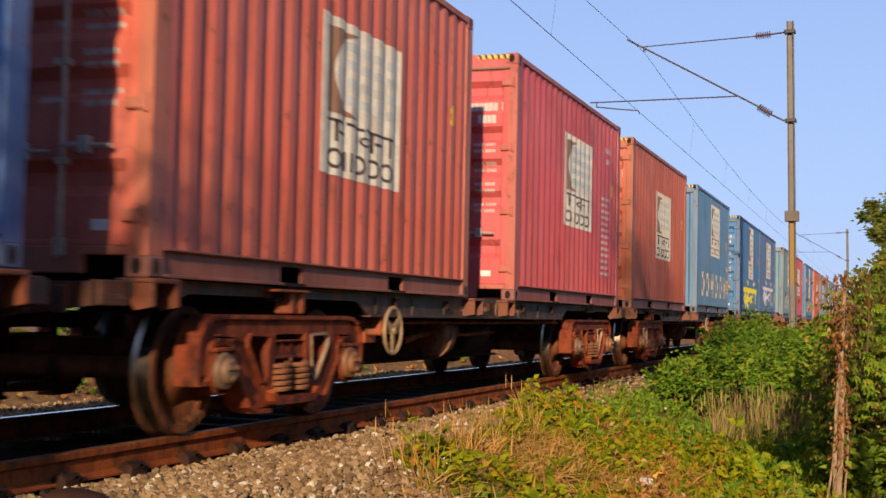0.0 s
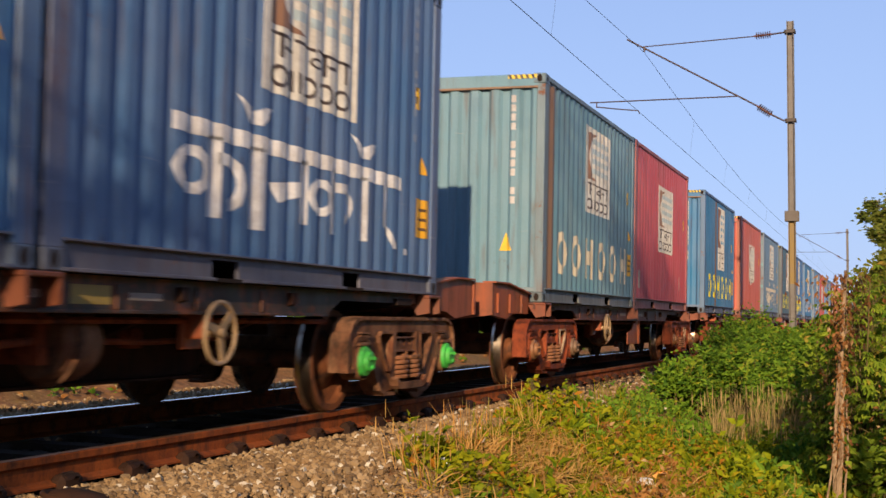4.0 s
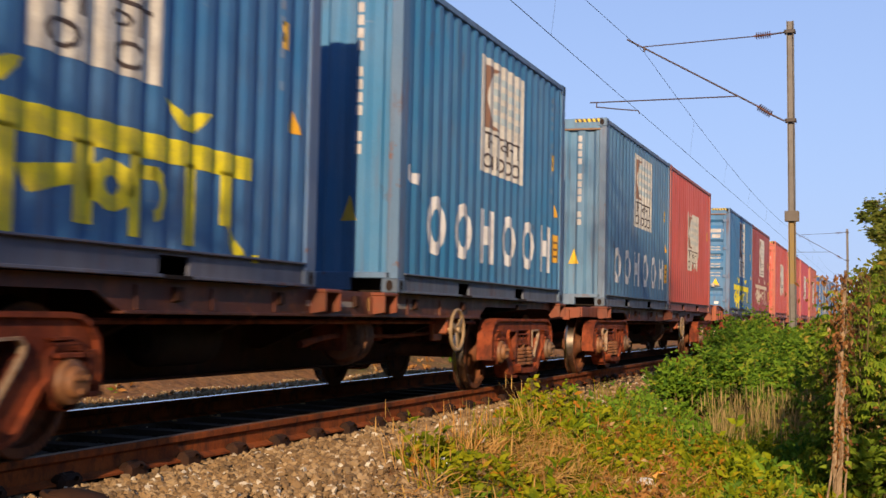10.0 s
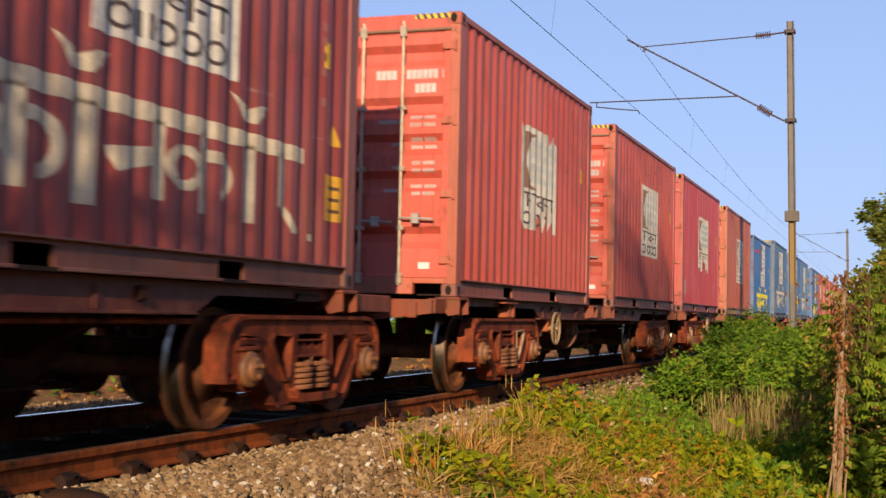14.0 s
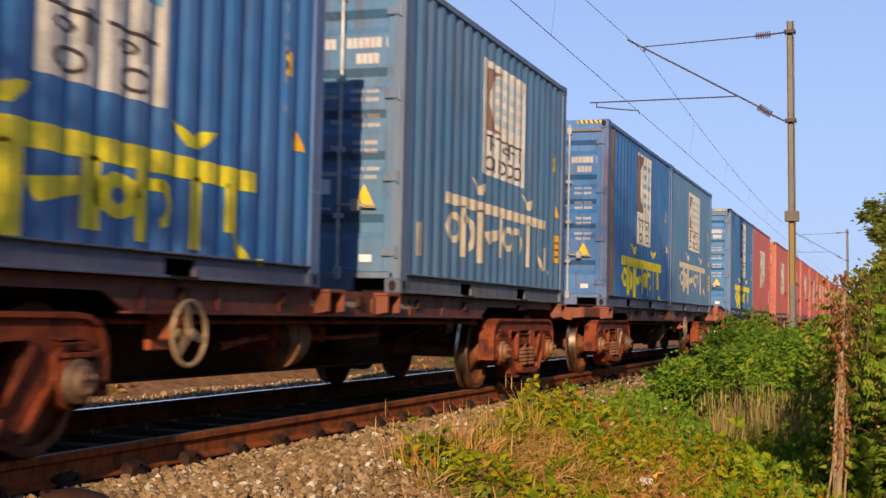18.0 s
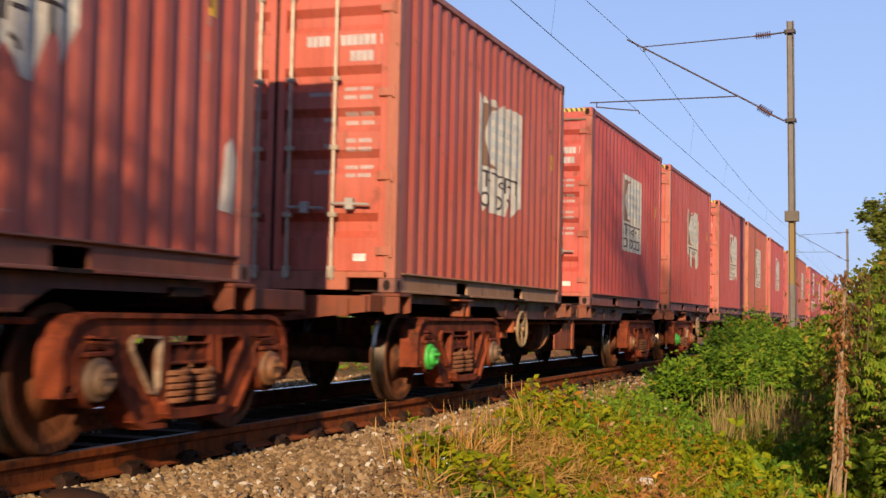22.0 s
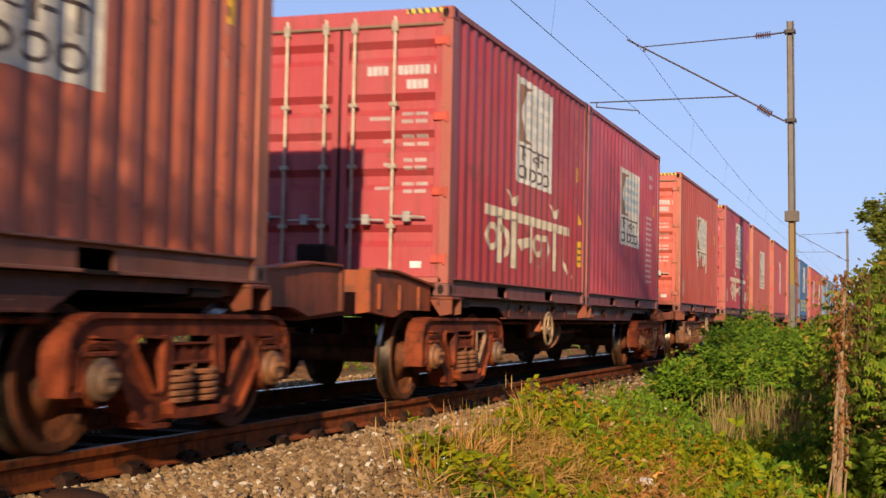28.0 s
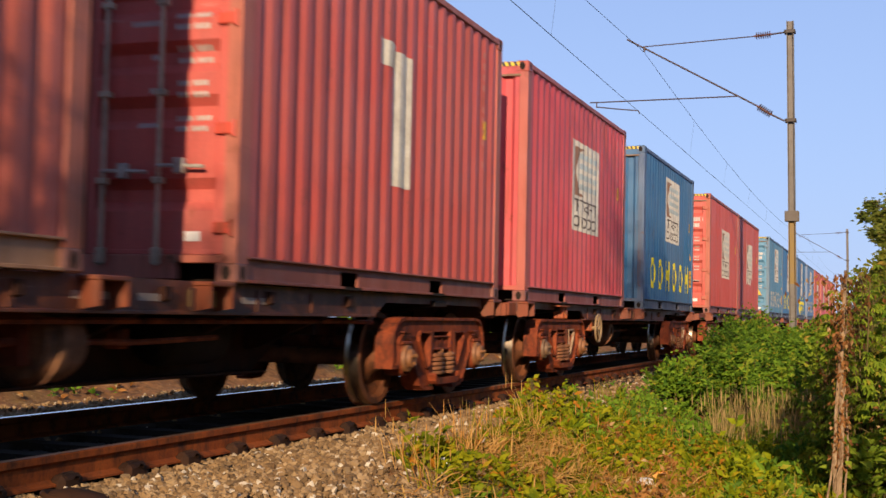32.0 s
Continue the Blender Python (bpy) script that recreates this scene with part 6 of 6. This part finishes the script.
def plants():
    rs = np.random.RandomState(21)
    near = [(x, y) for x, y in patch(rs, 5200, 6.6, 14.5, -0.3, 3.3, 0.9, -0.22, 1) if not (x < 9.4 - 0.9 * max(0, 2.6 - y) and y > 2.2) and not (x < 12 and y > 2.95)
            and not (((x - 10.2) / 1.0) ** 2 + ((y - 2.45) / 0.33) ** 2 < 1 and rs.rand() < 0.75) and not (((x - 10.7) / 0.4) ** 2 + ((y - 1.9) / 0.2) ** 2 < 1 and rs.rand() < 0.8)]
    weeds("low_weeds", "bright yellow-green low weeds on the bank", near, 31, M_WEED, 0.056, 0.15, 19)
    far = patch(rs, 1500, 12, 26, -0.6, 2.9, 0.6, -0.2, 2)
    weeds("bank_weeds", "green weeds on the bank", far, 32, M_BUSH, 0.058, 0.2, 18)
    side = patch(rs, 1100, 9.2, 15, -0.8, 1.1, 0.9, -0.3, 3)
    weeds("shaded_weeds", "darker green broad weeds", side, 33, M_BUSH, 0.080, 0.2, 13)
    blades("dry_grass", "upright dry grass with seed heads", patch(rs, 11, 8.9, 9.9, 2.40, 2.85, 1.5, -0.2, 4) + patch(rs, 3, 10.4, 11.6, 2.7, 3.0, 1.5, -0.3, 5) + patch(rs, 2, 8.1, 8.5, 2.65, 2.9, 1.5, -0.3, 5), 41, 0.44, M_STRAW, 0.45, True, 10)
    broad = patch(rs, 26, 8.5, 9.2, 2.6, 2.95, 1.3, -0.3, 11)
    weeds("broad_weeds", "leafy yellow-green weeds beside the ballast", broad, 35, M_WEED, 0.07, 0.26, 15)
    weeds("broad_weeds", "broad-leaved darker green weeds", patch(rs, 14, 8.3, 8.7, 2.3, 2.55, 1.3, -0.3, 11), 38, M_BUSH, 0.09, 0.12, 9)
    weeds("withered_weeds", "withered orange-brown weeds", patch(rs, 190, 11.6, 14.2, 1.7, 2.7, 0.9, 0.05, 12) + patch(rs, 170, 9.4, 11.2, 1.3, 2.7, 1.1, 0.1, 13) + patch(rs, 60, 10.3, 11.3, 1.6, 2.0, 1.0, -0.7, 13), 36, M_DEAD, 0.05, 0.17, 12)
    clumps = [(cx + rs.randn() * 0.10, cy + rs.randn() * 0.06) for cx, cy in patch(rs, 46, 9.0, 13.6, 0.7, 2.75, 1.2, -0.1, 18) for i in range(4)
              if ((cx - 10.2) / 1.1) ** 2 + ((cy - 2.45) / 0.36) ** 2 > 1 and ((cx - 10.7) / 0.5) ** 2 + ((cy - 1.85) / 0.25) ** 2 > 1]
    weeds("leafy_weeds", "clumps of broad-leaved bright green weeds", clumps, 40, M_LEAFY, 0.080, 0.27, 16)
    blades("dry_grass", "pale dry grass stand before the bushes", patch(rs, 150, 14.2, 18.5, 0.45, 1.85, 0.8, -0.25, 6), 42, 0.56, M_PALE, 0.3, True, 8)
    blades("green_grass", "scattered green grass blades", patch(rs, 330, 8.2, 16, 0.0, 3.0, 0.9, -0.2, 7), 43, 0.30, M_WEED, 0.5, False, 9)
    blades("dry_grass", "thin dry grass scattered in the weeds", patch(rs, 34, 8.6, 13.5, 1.2, 2.8, 0.9, -0.1, 15), 45, 0.34, M_STRAW, 0.6, True, 5)
    straw(patch(rs, 1500, 7.2, 12.0, 0.6, 2.7, 1.0, 0.02, 8) + patch(rs, 1900, 9.2, 11.1, 2.15, 2.78, 1.0, -0.7, 8) + patch(rs, 900, 10.2, 11.2, 1.62, 2.1, 1.0, -0.7, 8), 44)
    weeds("verge_weeds", "low green weeds on the open verge", patch(rs, 1500, -12, 7.5, -7.5, 2.6, 0.5, -0.05, 16), 39, M_WEED, 0.07, 0.12, 9)
    blades("dry_grass", "dry grass scattered on the open verge", patch(rs, 420, -12, 8, -7.5, 2.4, 0.5, -0.1, 17), 46, 0.25, M_STRAW, 0.6, False, 8)
    # taller sprigs before the rail
    for i, (x, y, h) in enumerate(((12.0, 2.93, 0.50), (12.15, 2.78, 0.36), (13.3, 2.92, 0.34), (12.6, 2.60, 0.30), (10.3, 2.7, 0.24), (8.35, 2.45, 0.34), (8.6, 2.3, 0.34), (11.6, 2.70, 0.26))):
        bush(x, y, h, 0.12, 60 if x > 11 else 150, 60 + i, M_WEED, 0.075, "small upright yellow-green weed", "sprig")
    for i, (x, y, h, w, n) in enumerate(((17.6, 2.45, 0.6, 0.5, 1500), (26.5, 2.3, 1.3, 0.9, 2400), (23.0, 1.0, 1.3, 0.9, 2600), (18.9, 2.0, 0.95, 0.75, 2600), (19.9, 1.6, 1.05, 0.85, 2800), (21.0, 2.2, 1.05, 0.8, 2800), (22.5, 1.5, 1.2, 0.95, 2800), (23.7, 2.2, 1.2, 0.9, 2800), (25.5, 1.6, 1.25, 1.0, 2800),
                                         (17.9, 1.25, 0.75, 0.7, 2200), (20.2, 0.8, 1.0, 0.85, 2600), (27.5, 0.9, 1.2, 1.0, 2400), (18.0, 2.3, 0.5, 0.5, 1300), (30.5, 1.0, 1.1, 1.1, 2200), (24.0, 0.4, 1.1, 1.0, 2400), (28.5, 1.6, 1.2, 0.9, 2000))):
        bush(x, y, h, w, int(n * 1.7), 80 + i, size=0.078)
    for i, (x, y, h, n) in enumerate(((11.5, 0.22, 1.66, 80), (10.9, 0.0, 1.5, 80), (12.5, 0.05, 1.72, 80), (13.6, 0.22, 1.78, 80), (10.6, -0.12, 1.2, 70), (12.0, 0.16, 1.25, 70), (14.6, 0.10, 1.85, 80), (10.2, 0.06, 0.95, 60),
                                      (13.0, 0.30, 1.30, 70), (15.6, 0.30, 1.6, 80), (16.5, 0.05, 1.9, 80), (11.2, 0.30, 1.0, 60), (12.2, -0.15, 1.6, 80), (14.0, -0.1, 1.5, 80), (17.5, 0.3, 1.5, 80), (11.9, 0.40, 1.68, 24), (11.0, 0.42, 0.85, 50), (9.5, -0.14, 1.15, 60), (10.4, 0.17, 1.72, 60), (11.0, 0.12, 1.75, 60))):
        finger_shrub(x, y, h, 120 + i, int(n * 1.9))
    for i, (x, y, h) in enumerate(((9.9, 0.1, 0.62), (10.8, 0.05, 0.8), (11.8, 0.32, 0.7), (13.2, 0.15, 0.9), (15.0, 0.2, 0.9), (10.2, -0.1, 0.7))):
        bush(x, y, h, 0.42, 420, 140 + i, M_TALL, 0.10, "leafy yellow-green undergrowth between the shrubs")
    for i, (x, y, h, w, n) in enumerate(((16.5, 0.58, 1.15, 0.5, 1700), (18.6, 0.62, 1.25, 0.6, 2000), (14.6, 0.42, 1.1, 0.45, 1300), (20.5, 0.55, 1.3, 0.7, 2400))):
        bush(x, y, h, w, n, 170 + i, M_TALL, 0.10, "leafy yellow-green bush between the shrubs")
    for i, (x, y, h) in enumerate(((10.1, 0.02, 0.75), (9.9, -0.12, 0.95), (11.4, 0.34, 1.2))):
        bush(x, y, h, 0.28, 170, 180 + i, M_DEAD, 0.045, "withered brown shrub with hanging dead leaves", "withered_shrub")
    dry_stalk(9.7, 0.315, 1.70)
    tree(29.0, -0.52, 3.85, 0.92, 17000, 150, 0.38, 0.6)
    tree(33.0, -2.2, 4.3, 1.5, 9000, 151, 0.35, 0.7)
    for i, (x, y, h, w, n) in enumerate(((22.0, -0.12, 2.35, 0.85, 9000), (24.5, -0.35, 2.95, 0.9, 9000), (20.0, -0.25, 2.0, 0.7, 6000), (26.5, 0.1, 2.35, 0.8, 7000))):
        bush(x, y, h, w, n, 95 + 10 * i, M_GOLD, 0.115, "tall golden-green bush beyond the shrubs")
    bush(40.0, 0.3, 2.0, 1.5, 3000, 96, M_TREE, 0.16, "tall olive-green bush beyond the shrubs")
    for i, (x, y) in enumerate(((21.5, 9.3), (27.0, 10.0), (33.0, 10.5), (46.0, 11.0), (17.0, 12.5))):
        bush(x, y, 0.7, 0.8, 700, 100 + i, M_BUSH, 0.10, "low green bush across the track")
    weeds("far_weeds", "green weeds across the track", patch(rs, 700, 10, 50, 8.9, 12.5, 0.45, 0.12, 9), 34, M_BUSH, 0.08, 0.16, 9)
    weeds("far_dry_weeds", "dry orange-brown weeds across the track", patch(rs, 500, 10, 50, 8.8, 12.5, 0.5, -0.05, 14), 37, M_DEAD, 0.08, 0.08, 7)
    # the tree whose shade falls on the passing boxes
    tree(-5.9, 1.45, 6.6, 1.3, 420, 152, 0.5)
    tree(-1.6, -2.4, 10.6, 2.5, 2600, 153, 0.70)
    woods(160)
    far_hedge(161)


# ---- overhead line ----
def mast(x, y, first):
    b = thing("overhead_mast", "grey steel mast carrying an overhead-line bracket beside the track", "mast", "masts of the overhead line", pose(x, y, 0))
    h = 7.72
    zb = lie(x, y) - 0.3
    sh = Shape().prism([(-0.10, -0.072), (0.10, -0.072), (0.10, -0.060), (0.012, -0.050), (0.012, 0.050), (0.10, 0.060), (0.10, 0.072), (-0.10, 0.072), (-0.10, 0.060), (-0.012, 0.050), (-0.012, -0.050), (-0.10, -0.060)], "z", zb, h)
    part("pole", sh.grow(1.1).mesh("pole", (M_MAST,)), b, (0.135, 0.127, 0.118), "weathered grey rolled-steel pole")
    if first:
        part("painted_band", Shape().box(-0.008, 0.008, -0.074, -0.0725, 1.5, 2.76).box(-0.103, -0.1005, -0.071, -0.061, 1.5, 2.76).box(-0.103, -0.1005, 0.061, 0.071, 1.5, 2.76).box(-0.016, -0.0125, -0.049, 0.049, 1.5, 2.76).grow(1.117, 1.128, -0.043).mesh("painted_band", (M_STENCIL,)), b, (0.19, 0.12, 0.018), "worn yellow paint on the pole")
        for xs in (-0.117, 0.112):
            part("clamp_plate", kept("clamp_plate", lambda: Shape().box(-0.008, 0.008, -0.14, 0.14, 2.77, 2.98, 0.004).grow(1.117, 1.128, -0.043), M_MAST), b, (0.10, 0.085, 0.07), "", pose(xs, 0, 0))
    arm = Shape()
    hi, lo = 6.66, 4.83
    for z in (hi, lo):
        part("clamp", kept(("clamp", z), lambda: Shape().box(-0.125, -0.101, -0.10, 0.115, z - 0.035, z + 0.035, 0.006).box(-0.125, 0.125, 0.075, 0.12, z - 0.03, z + 0.03, 0.006).box(-0.125, 0.125, -0.105, -0.076, z - 0.03, z + 0.03, 0.006).grow(1.117, 1.128, -0.043), M_MAST), b, (0.05, 0.042, 0.04), "dark bracket clamp")
    apex, low = Vector((0, 3.40, 6.73)), Vector((0, 0.68, 5.17))
    arm.tube((0, 0.72, 6.62), (0, 3.02, 6.55), 0.012, 8)
    arm.tube(low, apex, 0.018, 8)
    arm.tube((0, 3.03, 6.56), (0, 3.03, 6.44), 0.02, 6)
    arm.tube((0, 1.04, 5.39), (0, 4.22, 5.41), 0.014, 8)
    arm.tube((0, 4.07, 5.41), (0, 4.07, 5.29), 0.012, 6)
    arm.path([(0, 4.07, 5.31), (0, 3.5, 5.23), (0, 3.16, 5.19), (0, 3.14, 5.12)], 0.013, 6)
    arm.tube((0, 0.13, hi), (0, 0.40, hi - 0.02), 0.018, 8)
    arm.tube((0, 0.13, lo), (0, 0.40, lo + 0.15), 0.018, 8)
    part("bracket_arm", arm.grow(1.117, 1.128, -0.043).mesh("bracket_arm", (M_MAST,)), b, (0.055, 0.036, 0.042), "thin dark bracket tubes")
    for p, q in (((0, 0.38, hi - 0.02), (0, 0.74, hi - 0.04)), ((0, 0.39, lo + 0.14), (0, 0.69, lo + 0.345))):
        p, q = Vector(p), Vector(q)
        ins = Shape().tube(p, q, 0.022, 8)
        for i in range(7):
            c = p.lerp(q, (i + 0.7) / 8)
            d = (q - p).normalized() * 0.008
            ins.tube(c - d, c + d, 0.084, 12, 0.055)
        part("insulator", ins.grow(1.117, 1.128, -0.043).mesh("insulator", (M_STENCIL,)), b, (0.10, 0.022, 0.016), "brown ribbed insulator")
    return b


def sag_wire(pts, r):
    return Shape().path(pts, r, 5)


def overhead():
    masts = [(30.37, 2.08), (98.7, 2.85), (-37.9, 2.0)]
    for i, (x, y) in enumerate(masts):
        mast(x, y, i == 0)
    xs = (-37.9, 30.37, 98.7, 167.0)
    con, cat = [], []
    for a, b in zip(xs, xs[1:]):
        for i in range(12):
            t = i / 12
            con.append((a + (b - a) * t, TRACK_Y + 0.197 + 0.0027 * (a + (b - a) * t), 5.84 - 0.0015 * (a + (b - a) * t)))
            cat.append((a + (b - a) * t, TRACK_Y + 0.062 + 0.0027 * (a + (b - a) * t), 7.266 - 0.0015 * (a + (b - a) * t) - 3.27 * t * (1 - t)))
    tagged(new("contact_wire", sag_wire(con, 0.0065).mesh("contact_wire", (M_DARK,))), "thin dark contact wire over the track", "wire")
    tagged(new("catenary_wire", sag_wire(cat, 0.0055).mesh("catenary_wire", (M_DARK,))), "sagging catenary wire over the track", "wire")
    for a in xs[:3]:
        for i in range(1, 8):
            t = i / 8
            x = a + 68.3 * t
            zc = 7.266 - 0.0015 * x - 3.27 * t * (1 - t)
            tagged(new("dropper", Shape().tube((x, TRACK_Y + 0.062 + 0.0027 * x, zc), (x, TRACK_Y + 0.197 + 0.0027 * x, 5.84 - 0.0015 * x), 0.0022, 5).mesh("dropper", (M_DARK,))), "thin dropper wire between the overhead wires", "wire", "droppers")


# ---- small things on the ground ----
def litter():
    k = Mat("thin_plastic", 0.45)
    white = k.done(k.mix(k.ramp(k.noise(9, 4), 0.4, 0.7, 0.0, 0.5), k.info.outputs["Color"], (0.35, 0.3, 0.25)), k.noise(30, 4), 0.6, 0.01)

    def scrap(x, y, w, colour, label, seed, up=0.07):
        rs = np.random.RandomState(seed)
        x, y = plot(x, y)
        sh = Shape()
        n = 5
        v = [(w * (i / (n - 1) - 0.5) + 0.1 * w * rs.randn(), w * 0.7 * (j / (n - 1) - 0.5) + 0.1 * w * rs.randn(), w * 0.35 * rs.rand()) for i in range(n) for j in range(n)]
        sh.add(v, [(i * n + j, (i + 1) * n + j, (i + 1) * n + j + 1, i * n + j + 1) for i in range(n - 1) for j in range(n - 1)], 0, True)
        ob = tagged(new("litter", sh.mesh("litter", (white,))), label, "litter", "scraps in the weeds")
        ob.color = (*colour, 1)
        ob.matrix_basis = pose(x, y, lie(x, y) + up, 25, -20, rs.uniform(0, 360))
    scrap(9.65, 2.70, 0.09, (0.78, 0.76, 0.74), "crumpled white paper scrap in the weeds", 1, 0.16)
    scrap(8.72, 2.72, 0.085, (0.74, 0.72, 0.68), "small white paper scrap in dry grass", 2, 0.14)
    scrap(10.6, 1.72, 0.12, (0.62, 0.61, 0.60), "torn white wrapper on the weeds", 3, 0.17)
    scrap(10.6, 1.58, 0.17, (0.85, 0.33, 0.03), "crumpled orange wrapper on the weeds", 4, 0.22)
    lump = Shape()
    lump.lathe([(0.0, 0.13), (0.09, 0.125), (0.17, 0.09), (0.215, 0.03), (0.22, -0.08)], 26, "z")
    lump.path([(0.20 * math.cos(a), 0.20 * math.sin(a), 0.075) for a in [2 * math.pi * i / 30 for i in range(31)]], 0.016, 7)
    ob = tagged(new("rusty_cover", lump.mesh("rusty_cover", (M_CLIP,))), "domed rusty iron cover lying in the ballast", "metal cover")
    ob.matrix_basis = pose(*plot(5.5, 3.36), -0.225, 10, 8, 0)


train()
overhead()
plants()
litter()
ground()
track()
ballast()
motions()
